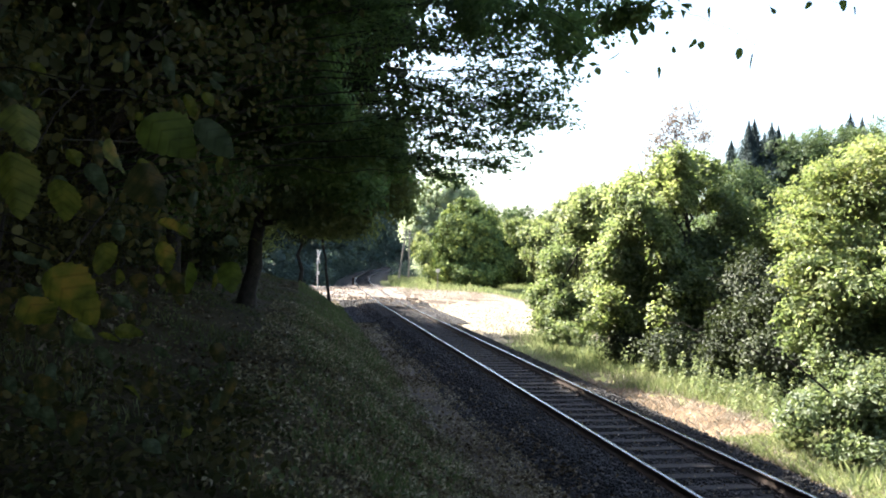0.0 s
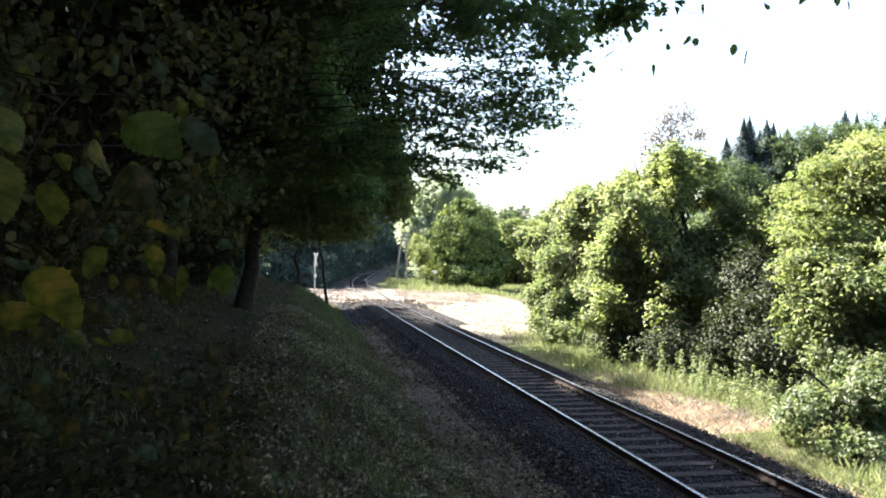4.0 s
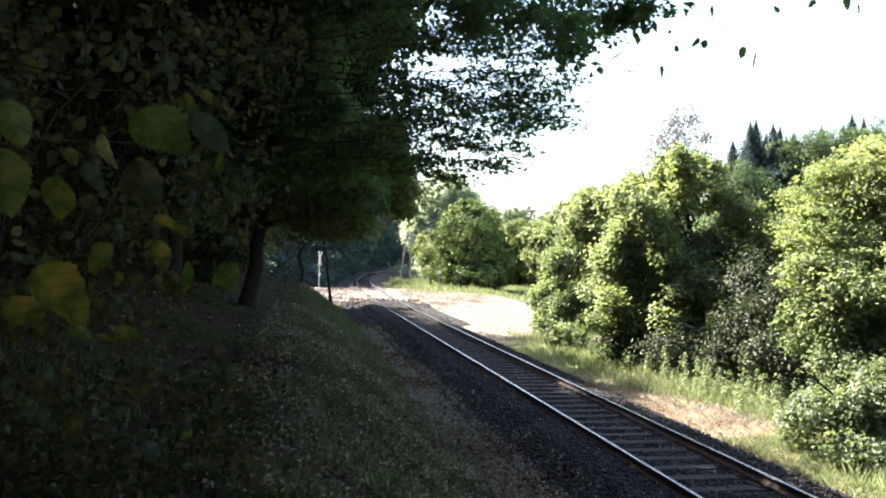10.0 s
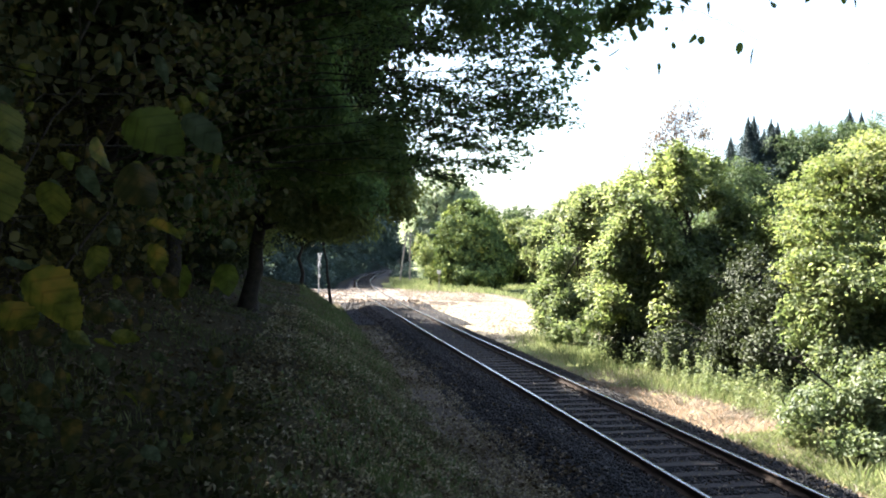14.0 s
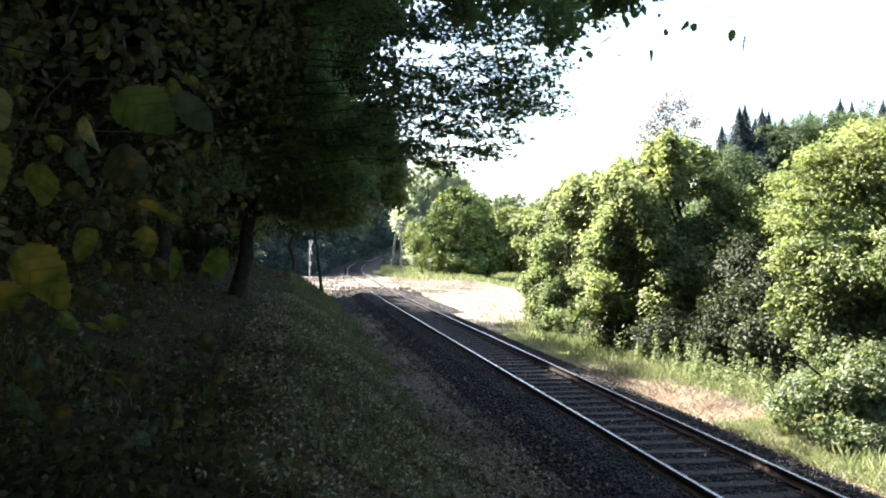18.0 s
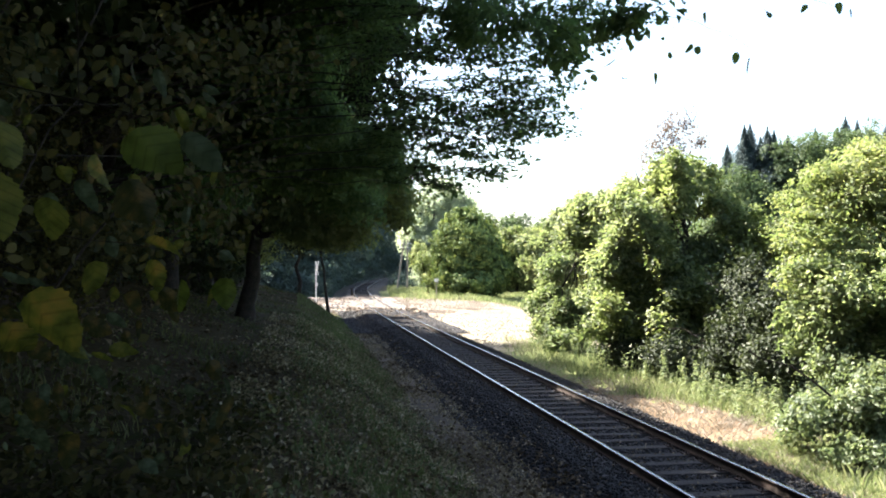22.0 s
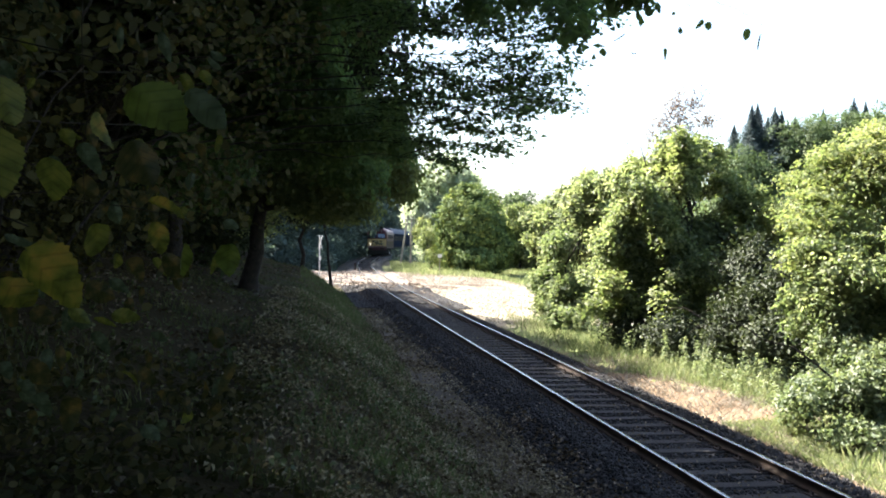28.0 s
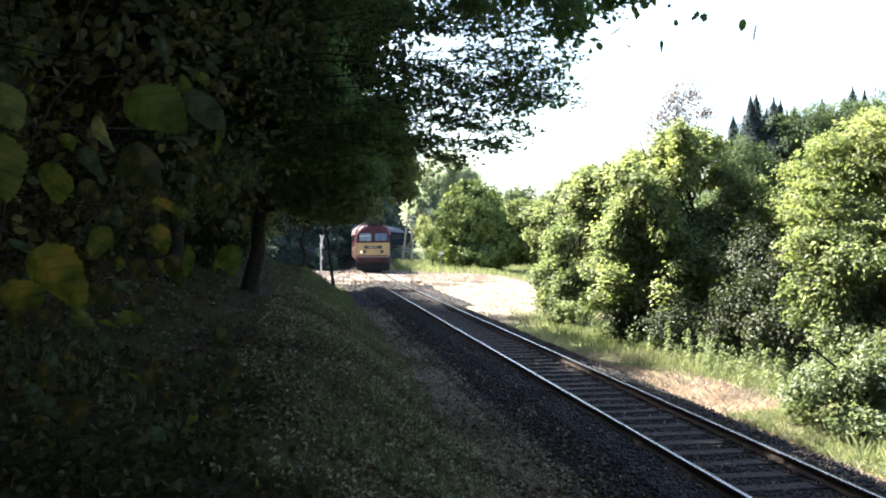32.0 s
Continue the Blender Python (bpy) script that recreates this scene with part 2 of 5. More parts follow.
def box(sx, sy, sz, x=0, y=0, z=0, bm=None):
    bm = bm or bmesh.new()
    bmesh.ops.create_cube(bm, size=1, matrix=Matrix.Translation((x, y, z)) @ Matrix.Diagonal((sx, sy, sz, 1)))
    return bm


def cyl(r1, r2, depth, m, seg=16, bm=None):
    bm = bm or bmesh.new()
    bmesh.ops.create_cone(bm, cap_ends=True, segments=seg, radius1=r1, radius2=r2, depth=depth, matrix=m)
    return bm


def unit(v):
    return v / (np.linalg.norm(v, axis=-1, keepdims=True) + 1e-9)


def leaf_arrays(pos, nrm, size, rng, aspect=0.62, fold=0.22):
    """Folded kite-shaped leaves: four vertices, two triangles each."""
    n = len(pos)
    nrm = unit(nrm)
    t = unit(np.cross(nrm, rng.normal(size=(n, 3))))
    b = np.cross(nrm, t)
    s = (size * rng.uniform(0.65, 1.25, n))[:, None]
    up = nrm * s * fold
    v = np.stack([pos - t * s * 0.5, pos + b * s * aspect * 0.5 - t * s * 0.06 + up,
                  pos + t * s * 0.55 - nrm * s * 0.1, pos - b * s * aspect * 0.5 - t * s * 0.06 + up], 1).reshape(-1, 3)
    i = np.arange(n)[:, None] * 4
    f = np.concatenate([i + [0, 1, 2], i + [0, 2, 3]], 1).reshape(-1, 3)
    return v, f


def crown_points(rng, clumps, n, per=22, spread=0.26, shell=0.25, flat=0.7, up=0.6, bough=0.34, dense=9, rough=(0.62, 1.1), out=0.9, tall=1.0):
    """Leaf places and facings: clumps (x, y, z, rx, ry, rz) carry boughs on their outside, boughs carry sprigs, sprigs carry leaves."""
    c = np.asarray(clumps, float)
    w = (c[:, 3] * c[:, 4] * c[:, 5]) ** 0.67
    k = max(1, n // per)
    nb = max(6, k // dense)
    pick = rng.choice(len(c), nb, p=w / w.sum())
    d = unit(rng.normal(size=(nb, 3)))
    r = np.clip(1.0 - np.abs(rng.normal(0, shell, nb)), 0.05, 1) * rng.uniform(*rough, nb)
    bc = c[pick, :3] + d * r[:, None] * c[pick, 3:6]
    bs = c[pick, 3:6] * bough * rng.uniform(0.6, 1.3, (nb, 1)) + 0.6 * spread
    bs = bs * [tall ** -0.5, tall ** -0.5, tall]
    bi = rng.integers(0, nb, k)
    e = unit(rng.normal(size=(k, 3)))
    e[:, 2] = np.where(rng.uniform(size=k) < 0.6, np.abs(e[:, 2]), e[:, 2])
    sc = bc[bi] + e * bs[bi] * (rng.uniform(0, 1, k) ** 0.5)[:, None]
    facing = unit(d[bi] * out + e * 0.8 + rng.normal(size=(k, 3)) * 0.3 + [0, 0, up * 0.7])
    idx = np.repeat(np.arange(k), per)
    off = rng.normal(size=(len(idx), 3)) * spread * 0.6
    off[:, 2] *= flat
    return sc[idx] + off, facing[idx] + rng.normal(size=(len(idx), 3)) * 0.33


def broad_leaves(name, pos, nrm, size, mat, rng):
    """Rounded leaves with a bent blade: ten vertices each."""
    u = np.array([(0, -0.5, 0), (0.30, -0.32, 0.05), (0.40, 0.0, 0.08), (0.26, 0.30, 0.03), (0, 0.55, -0.12), (-0.26, 0.30, 0.03), (-0.40, 0.0, 0.08), (-0.30, -0.32, 0.05), (0, -0.2, -0.02), (0, 0.2, -0.04)])
    f = np.array([(0, 1, 8), (1, 2, 8), (2, 9, 8), (2, 3, 9), (3, 4, 9), (4, 5, 9), (5, 6, 9), (6, 8, 9), (6, 7, 8), (7, 0, 8)])
    n = len(pos)
    nrm = unit(nrm)
    t = unit(np.cross(nrm, rng.normal(size=(n, 3))))
    b = np.cross(nrm, t)
    s = (size * rng.uniform(0.6, 1.3, n))[:, None, None]
    w = rng.uniform(0.6, 1.1, n)[:, None, None]
    v = pos[:, None] + s * (u[None, :, :1] * w * b[:, None] + u[None, :, 1:2] * t[:, None] + u[None, :, 2:] * rng.uniform(-1, 2.5, n)[:, None, None] * nrm[:, None])
    return mesh_of(name, v.reshape(-1, 3), (f[None] + np.arange(n)[:, None, None] * 10).reshape(-1, 3), mat, True)


def leaf_mesh(name, pos, nrm, size, mat, rng, aspect=0.62, fold=0.22):
    return mesh_of(name, *leaf_arrays(pos, nrm, size, rng, aspect, fold), mat)


def tube_arrays(pts, radii, seg=8):
    pts = np.asarray(pts, float)
    tan = unit(np.gradient(pts, axis=0))
    ref = np.where(np.abs(tan[:, 2:3]) > 0.9, [[1.0, 0, 0]], [[0, 0, 1.0]])
    a = unit(np.cross(tan, ref))
    b = np.cross(tan, a)
    th = np.linspace(0, 2 * np.pi, seg, endpoint=False)
    ring = a[:, None] * np.cos(th)[None, :, None] + b[:, None] * np.sin(th)[None, :, None]
    v = (pts[:, None] + ring * np.asarray(radii)[:, None, None]).reshape(-1, 3)
    f = [(i * seg + j, i * seg + (j + 1) % seg, (i + 1) * seg + (j + 1) % seg, (i + 1) * seg + j)
         for i in range(len(pts) - 1) for j in range(seg)]
    return v, np.array(f)


def joined(pieces):
    """One pair of arrays from many."""
    k = np.cumsum([0] + [len(v) for v, _ in pieces[:-1]])
    return np.concatenate([v for v, _ in pieces]), np.concatenate([f + o for (_, f), o in zip(pieces, k)])


def bend(p, q, rng, k=7, sag=0.06):
    """A crooked line from p to q."""
    p, q = np.asarray(p, float), np.asarray(q, float)
    t = np.linspace(0, 1, k)[:, None]
    l = np.linalg.norm(q - p)
    w = rng.normal(size=(k, 3)) * l * sag * np.sin(np.pi * t)
    return p + (q - p) * t + w + np.array([0, 0, 0.08 * l]) * np.sin(np.pi * t)


def lumpy(clumps, n, seed, size=(0.32, 0.62), leaders=0):
    """Breaks every clump into smaller ones that fill it unevenly, the outermost standing out a little."""
    rng = np.random.default_rng(seed)
    made = []
    for x, y, z, a, b, c in clumps:
        for d in unit(rng.normal(size=(n, 3))) * rng.uniform(0.35, 0.95, (n, 1)):
            k = rng.uniform(*size)
            made.append((x + d[0] * a, y + d[1] * b, z + d[2] * c, a * k, b * k, c * k * rng.uniform(0.7, 1.2)))
    crest = sorted(made, key=lambda q: -q[2] - q[5])[: max(1, len(made) // 3)]
    for i in range(leaders):
        x, y, z, a, b, c = crest[int(rng.integers(len(crest)))]
        made.append((x + rng.normal() * 0.5 * a, y, z + 0.7 * c, 0.13, 0.13, rng.uniform(0.3, 0.5)))
    return made


def tree(name, label, base, clumps, leaves, size, mat, trunk_r=0.16, top=None, seed=1, category="tree", group="",
         bark=None, per=22, spread=0.26, shell=0.25, limbs=6, stems=1, aspect=0.62, flat=0.7, up=0.6, dense=9, broad=False, rough=(0.62, 1.1), bough=0.34, out=0.9, tall=1.0, twigs=0):
    """Tapered trunk, limbs into the clumps, and a crown of single leaves. Clumps are world places."""
    rng = np.random.default_rng(seed)
    base = np.asarray(base, float)
    thing = tagged(new(name), label, category, group)
    thing.location = base
    c = np.asarray(clumps, float).copy()
    c[:, :3] -= base
    top = np.asarray(top, float) - base if top is not None else np.array([*c[:, :2].mean(0), c[:, 2].max()])
    bark = bark or M_BARK
    for s in range(stems):
        foot = np.array([0, 0, -0.25]) + (rng.normal(size=3) * [0.25, 0.25, 0] if stems > 1 else 0)
        head = top + (rng.normal(size=3) * [0.8, 0.8, 0.4] if stems > 1 else 0)
        line = bend(foot, head, rng, 10, 0.02)
        rad = trunk_r * np.linspace(1, 0.18, 10)
        rad[0] *= 1.35
        child("trunk" if stems == 1 else "stem", mesh_of("trunk", *tube_arrays(line, rad, 10), bark, True), thing)
        big = np.argsort(-c[:, 3])[: limbs]
        for j in (big if stems == 1 else big[s::stems]):
            i = rng.integers(3, 8)
            q = bend(line[i], c[j, :3] + rng.normal(size=3) * 0.2 * c[j, 3], rng, 7, 0.05)
            child("limb", mesh_of("limb", *tube_arrays(q, rad[i] * 0.6 * np.linspace(1, 0.15, 7), 6), bark, True), thing)
    if twigs:
        tubes = []
        for j in rng.choice(len(c), twigs, p=c[:, 3] / c[:, 3].sum()):
            way = unit(rng.normal(size=3) + [0, -0.2, 0.9 * tall])
            a = c[j, :3] + rng.normal(size=3) * 0.3 * c[j, 3:6]
            q = bend(a, a + way * c[j, 3:6] * rng.uniform(0.7, 1.15), rng, 6, 0.05)
            tubes.append(tube_arrays(q, rng.uniform(0.007, 0.016) * np.linspace(1, 0.25, 6), 5))
        child("branchwork", mesh_of("branchwork", *joined(tubes), M_TWIG, True), thing)["kind"] = "stuff"
    pos, nrm = crown_points(rng, c, leaves, per, spread, shell, flat, up, bough, dense, rough, out, tall)
    if broad:
        nrm = rng.normal(size=nrm.shape) * [0.7, 0.5, 0.5] + [0.2, -0.6, 0.35]
        child("crown", broad_leaves("crown", pos, nrm, size, mat, rng), thing)
    else:
        child("crown", leaf_mesh("crown", pos, nrm, size, mat, rng, aspect), thing)
    return thing


# ------------------------------------------------------------------ the line of the track
_y = np.arange(-60.0, 900.0, 0.5)
_slope = np.interp(_y, [-60, 70, 85, 100, 112, 125, 155, 200, 300], [-0.161, -0.161, -0.12, -0.075, -0.035, -0.012, 0.045, 0.15, 0.42])
_x = np.concatenate([[0], np.cumsum((_slope[1:] + _slope[:-1]) / 2 * 0.5)])
_x += 4.335 - np.interp(10.0, _y, _x)
_s = np.concatenate([[0], np.cumsum(np.hypot(np.diff(_x), 0.5))])


def grade(y):
    """The line climbs gently beyond the level crossing."""
    return np.interp(y, [55, 72, 130, 250], [0.0, 0.20, 0.85, 2.0])


def line_x(y):
    return np.interp(y, _y, _x)


def on_line(s):
    """Place and heading (towards smaller s) on the track's centre line."""
    x, y = np.interp(s, _s, _x), np.interp(s, _s, _y)
    m = np.interp(y, _y, _slope)
    return x, y, math.degrees(math.atan2(-1.0, -m))


def bumps(x, y):
    return (np.sin(x * 1.3 + 0.7 * y) * np.sin(y * 0.9 - 0.4 * x) * 0.5 + np.sin(x * 3.1 - y * 1.7) * np.sin(y * 2.9 + x) * 0.25)


def step(a, b, t):
    t = np.clip((t - a) / (b - a), 0, 1)
    return t * t * (3 - 2 * t)


def ground_z(x, y):
    """Height of the ground: ballast bed, path, wooded bank, verge, road gap."""
    x, y = np.asarray(x, float), np.asarray(y, float)
    o = x - line_x(y)
    z = np.interp(np.abs(o), [0, 0.7, 0.95, 1.5, 2.1], [-0.196, -0.202, -0.160, -0.175, -0.47])
    gap = step(55.5, 62, y) * (1 - step(84, 100, y))
    rise = np.interp(-o, [3.0, 3.7, 4.8, 5.9, 7.4, 10.0, 16.0, 60.0, 300.0], [0, 0.25, 1.10, 1.70, 2.0, 2.9, 5.0, 15, 40])
    z = z + rise * (1 - 0.93 * gap)
    z = z + np.interp(o, [2.2, 3.5, 6, 14, 60, 300], [0, 0.08, 0.0, -0.2, 2.0, 25.0])
    z = z + 0.05 * bumps(x, y) * step(2.6, 5.0, np.abs(o))
    road = step(57, 61, y + 0.35 * np.clip(-o, -8, 0) - 0.25 * np.clip(-o - 2, 0, 6)) * (1 - step(80, 83, y)) * (1 - step(9, 13, o)) * step(-60, -40, o)
    z = z * (1 - road) + (-0.055 + 0.02 * bumps(x, y) * step(1.0, 3.0, np.abs(o))) * road
    z = z + grade(y)
    return z


# ------------------------------------------------------------------ ground
gy = np.concatenate([np.arange(-60, -2, 2), np.arange(-2, 50, 0.25), np.arange(50, 104, 0.5), np.arange(104, 200, 2), np.arange(200, 900, 25)])
go = np.concatenate([np.arange(-300, -40, 20), np.arange(-40, -12, 1.0), np.arange(-12, 12, 0.2), np.arange(12, 40, 1.0), np.arange(40, 140, 10), np.arange(140, 700, 60)])
GX = line_x(gy)[:, None] + go[None]
GY = np.repeat(gy[:, None], len(go), 1)
GZ = ground_z(GX, GY)
nr, nc = GX.shape
ii = np.arange(nr * nc).reshape(nr, nc)
quads = np.stack([ii[:-1, :-1], ii[:-1, 1:], ii[1:, 1:], ii[1:, :-1]], -1).reshape(-1, 4)
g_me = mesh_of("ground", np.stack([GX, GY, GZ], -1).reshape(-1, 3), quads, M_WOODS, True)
for m in (M_BALLAST, M_SOIL, M_BANK, M_DRY, M_TURF, M_ROAD, M_VERGE):
    g_me.materials.append(m)
fo = (go[:-1] + go[1:])[None] / 2 + 0.22 * bumps(GX[:-1, :-1] * 2.3, GY[:-1, :-1] * 2.1)
fy = GY[:-1, :-1] + 0.8 * bumps(GX[:-1, :-1] * 1.7, GY[:-1, :-1])
rag = np.random.default_rng(77)
fo = fo + rag.normal(0, 0.13, fo.shape)
fy = fy + rag.normal(0, 0.9, fy.shape)
idx = np.zeros(fo.shape, np.int32)
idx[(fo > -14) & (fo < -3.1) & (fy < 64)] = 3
idx[(fo >= -3.3) & (fo < -2.0) & (fy < 66)] = 2
idx[(np.abs(fo) <= 2.05)] = 1
idx[(fo > 2.05) & (fo < 14) & (fy < 37)] = 5
idx[(fo > 2.05) & (fo < 2.5 + 1.5 * step(14, 17, fy) * (1 - step(20, 25, fy))) & (fy < 27)] = 7
idx[(fo > 2.05) & (fo < 14) & (fy >= 36) & (fy < 86)] = 4
idx[(fo > 6) & (fo < 40) & (fy >= 70) & (fy < 130)] = 5
idx[(fo > 2.05) & (fo <= 8) & (fy >= 84) & (fy < 104)] = 5
fr = fy + 0.35 * np.clip(-fo, -8, 0) - 0.25 * np.clip(-fo - 2, 0, 6) + 2.2 * bumps(GX[:-1, :-1] * 0.7, GY[:-1, :-1] * 0.5)
idx[(fr > 58.5) & (fy < 84) & (fo > -30) & (fo < 9)] = 6
# Dark road streaks: dirt, and dappled tree shade painted with soil and ballast.
idx[(idx == 6) & (bumps(GX[:-1, :-1] * 0.5 + 3, GY[:-1, :-1] * 1.5) > 0.10)] = 2
idx[(fr > 58.5) & (fy < 84) & (fo > -14) & (fo < 2.6) & (bumps(GX[:-1, :-1] * 0.9 + 1, GY[:-1, :-1] * 1.1 + 2) + rag.normal(0, 0.06, fo.shape) > 0.13)] = 1
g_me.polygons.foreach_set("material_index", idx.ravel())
ground = tagged(new("ground", g_me), "valley floor with ballast bed, verge and wooded bank", "ground", kind="structure")

# ------------------------------------------------------------------ track
track = tagged(new("railway_track"), "single railway track on dark wooden sleepers", "railway track", kind="structure")


def sweep(profile, o0, y0, y1, dy, mat, name, parent):
    """A profile (across, up) drawn along the line at the offset o0."""
    ys = np.arange(y0, y1, dy)
    m = np.interp(ys, _y, _slope)
    nx, ny = 1 / np.hypot(1, m), -m / np.hypot(1, m)
    px = line_x(ys)[:, None] + nx[:, None] * (o0 + profile[:, 0])[None]
    py = ys[:, None] + ny[:, None] * (o0 + profile[:, 0])[None]
    pz = profile[:, 1][None] + grade(ys)[:, None]
    k = len(profile)
    i = np.arange(len(ys) * k).reshape(len(ys), k)
    q = np.stack([i[:-1], np.roll(i, -1, 1)[:-1], np.roll(i, -1, 1)[1:], i[1:]], -1).reshape(-1, 4)
    return child(name, mesh_of(name, np.stack([px, py, pz], -1).reshape(-1, 3), q, mat), parent)


foot = np.array([(-0.0625, -0.149), (0.0625, -0.149), (0.0625, -0.138), (0.012, -0.12), (0.010, -0.045), (0.034, -0.034), (0.034, -0.012),
                 (-0.034, -0.012), (-0.034, -0.034), (-0.010, -0.045), (-0.012, -0.12), (-0.0625, -0.138)])
head = np.array([(-0.034, -0.0119), (0.034, -0.0119), (0.034, -0.006), (0.026, 0.0), (-0.026, 0.0), (-0.034, -0.006)])
SLEEPER = bmesh.new()
box(2.6, 0.25, 0.16, 0, 0, -0.08, SLEEPER)
bmesh.ops.bevel(SLEEPER, geom=SLEEPER.edges[:], offset=0.012, segments=1, affect="EDGES")
sleeper_me = bpy.data.meshes.new("sleeper")
SLEEPER.to_mesh(sleeper_me)
SLEEPER.free()
sleeper_me.materials.append(M_SLEEPER)
PLATE = box(0.34, 0.17, 0.02)
for _sx in (-0.12, 0.12):
    for _sy in (-0.05, 0.05):
        cyl(0.016, 0.014, 0.05, Matrix.Translation((_sx, _sy, 0.03)), 6, PLATE)
plate_me = bpy.data.meshes.new("tie_plate")
PLATE.to_mesh(plate_me)
PLATE.free()
plate_me.materials.append(M_RUST)
sl_rng = np.random.default_rng(21)
for _k in range(-26, 205):
    sy = 3.0 + 0.62 * _k
    sx, _m = float(line_x(sy)), float(np.interp(sy, _y, _slope))
    sl = child("sleeper", sleeper_me, track)
    sl.matrix_basis = pose(sx + sl_rng.normal() * 0.02, sy + sl_rng.normal() * 0.015, float(grade(sy)) - 0.168 + sl_rng.normal() * 0.003, sl_rng.normal() * 0.6, sl_rng.normal() * 0.25, math.degrees(-math.atan(_m)) + sl_rng.normal() * 0.5)
    if sy < 40:
        for o in (-0.752, 0.752):
            pl = child("tie_plate", plate_me, sl)
            pl.location = (o, 0, 0.010)
for o in (-0.752, 0.752):
    r = sweep(foot, o, -40, 330, 1.0, M_RUST, "rail", track)
    sweep(head, o, -40, 330, 1.0, M_SHINE, "running_surface", r)

# concrete slabs of the level crossing
M_SLAB = surface("worn_concrete", [(0.055, 0.044, 0.036), (0.15, 0.128, 0.108), (0.29, 0.262, 0.225)], 0.9, 18, 0.9, 0, 0.5, 0.2, 0.01)
slab_rng = np.random.default_rng(27)
for o, wide in ((-1.32, 0.80), (0.0, 1.24), (1.32, 0.80)):
    SLAB = box(wide, 1.18, 0.14, 0, 0, -0.07)
    bmesh.ops.bevel(SLAB, geom=SLAB.edges[:], offset=0.02, segments=1, affect="EDGES")
    slab_me = bpy.data.meshes.new("crossing_slab")
    SLAB.to_mesh(slab_me)
    SLAB.free()
    slab_me.materials.append(M_SLAB)
    for k in range(8):
        sy = 64.6 + 1.22 * k
        sm = float(np.interp(sy, _y, _slope))
        sl = child("crossing_slab", slab_me, track)
        sl.matrix_basis = pose(float(line_x(sy)) + o, sy - sm * o, float(grade(sy)) - 0.032 + slab_rng.normal() * 0.008, slab_rng.normal() * 0.5, slab_rng.normal() * 0.5, math.degrees(-math.atan(sm)))

# ------------------------------------------------------------------ woods and bushes on the far side of the track
tree("shrub", "tall leafy shrub with dark shaded hollows beside the verge", (8.6, 30, -0.5), lumpy([
    (7.0, 28.60, 4.9, 1.1, 1.2, 1.3), (7.44, 27.60, 5.56, 0.90, 0.90, 0.90), (6.91, 27.20, 3.22, 0.88, 0.88, 1.59), (8.67, 30.00, 5.59, 1.66, 1.66, 1.46), (9.72, 29.00, 3.44, 1.41, 1.41, 1.60), (6.66, 28.00, 2.68, 1.64, 1.64, 1.82), (8.67, 28.00, 2.15, 1.73, 1.73, 1.64),
    (5.58, 28.00, 1.22, 1.09, 1.09, 1.09), (7.58, 27.00, 0.77, 1.40, 1.40, 0.88), (10.12, 28.00, 2.71, 1.09, 1.09, 1.64)], 13, 1, (0.24, 0.5), 9), 66000, 0.155, L_SHRUB, 0.08, seed=11, category="shrub", stems=5, limbs=30, per=12, spread=0.24, dense=5, bough=0.30, rough=(0.5, 1.22), shell=0.45, up=0.9, out=0.5, tall=1.35, twigs=70)
# Its upper clumps use the paler leaf to paint sun on the shrub's left.
tree("shrub", "pale green bush that also paints the shrub's sunlit left side", (5.3, 37, -0.4), lumpy([
    (5.06, 36.00, 2.33, 1.05, 1.05, 1.29), (5.91, 37.00, 3.28, 0.96, 0.96, 1.20), (4.59, 35.00, 0.98, 0.80, 0.80, 1.14), (5.84, 35.00, 0.99, 0.91, 0.91, 1.14), (5.01, 34.00, 0.43, 0.93, 0.93, 0.62), (4.25, 36.00, 1.39, 0.51, 0.51, 0.94), (5.93, 31.00, 2.24, 0.81, 0.81, 1.11), (6.25, 29.00, 1.06, 0.85, 0.85, 0.66),
    (5.8, 32.5, 4.3, 0.95, 0.95, 1.15), (6.3, 31.0, 4.9, 0.85, 0.85, 1.0), (5.75, 28.6, 3.5, 0.95, 0.95, 1.1), (6.3, 27.6, 4.6, 0.8, 0.8, 0.9)], 12, 2, (0.24, 0.5), 12), 46000, 0.15, L_LIME, 0.05, seed=12, category="shrub", stems=3, limbs=4, per=12, dense=5, rough=(0.55, 1.2), tall=1.3, twigs=24, up=1.0, out=0.5)
tree("tree", "yellowing tree with drooping leafy boughs", (10.6, 18.5, -0.5), lumpy([
    (8.13, 18.00, 4.34, 0.94, 0.94, 0.64), (9.17, 18.00, 4.93, 1.05, 1.05, 0.76), (7.71, 17.50, 3.57, 0.71, 0.71, 0.66), (8.60, 17.50, 3.17, 1.25, 1.25, 0.91), (10.00, 18.00, 4.24, 1.40, 1.40, 1.40),
    (9.57, 17.00, 2.51, 1.33, 1.33, 1.10), (9.93, 19.00, 5.54, 0.74, 0.74, 0.37), (7.45, 17.20, 2.81, 0.61, 0.61, 0.50), (8.14, 17.00, 2.50, 0.77, 0.77, 0.44), (6.91, 17.40, 2.94, 0.34, 0.34, 0.20)], 12, 3, (0.22, 0.5), 8), 52000, 0.095, L_YELLOW, 0.13, top=(10.0, 18.4, 4.3), seed=13, limbs=24, shell=0.3, per=12, spread=0.24, flat=0.35, up=0.9, dense=9, bough=0.5, out=0.4, rough=(0.4, 1.25), tall=0.34, twigs=110)
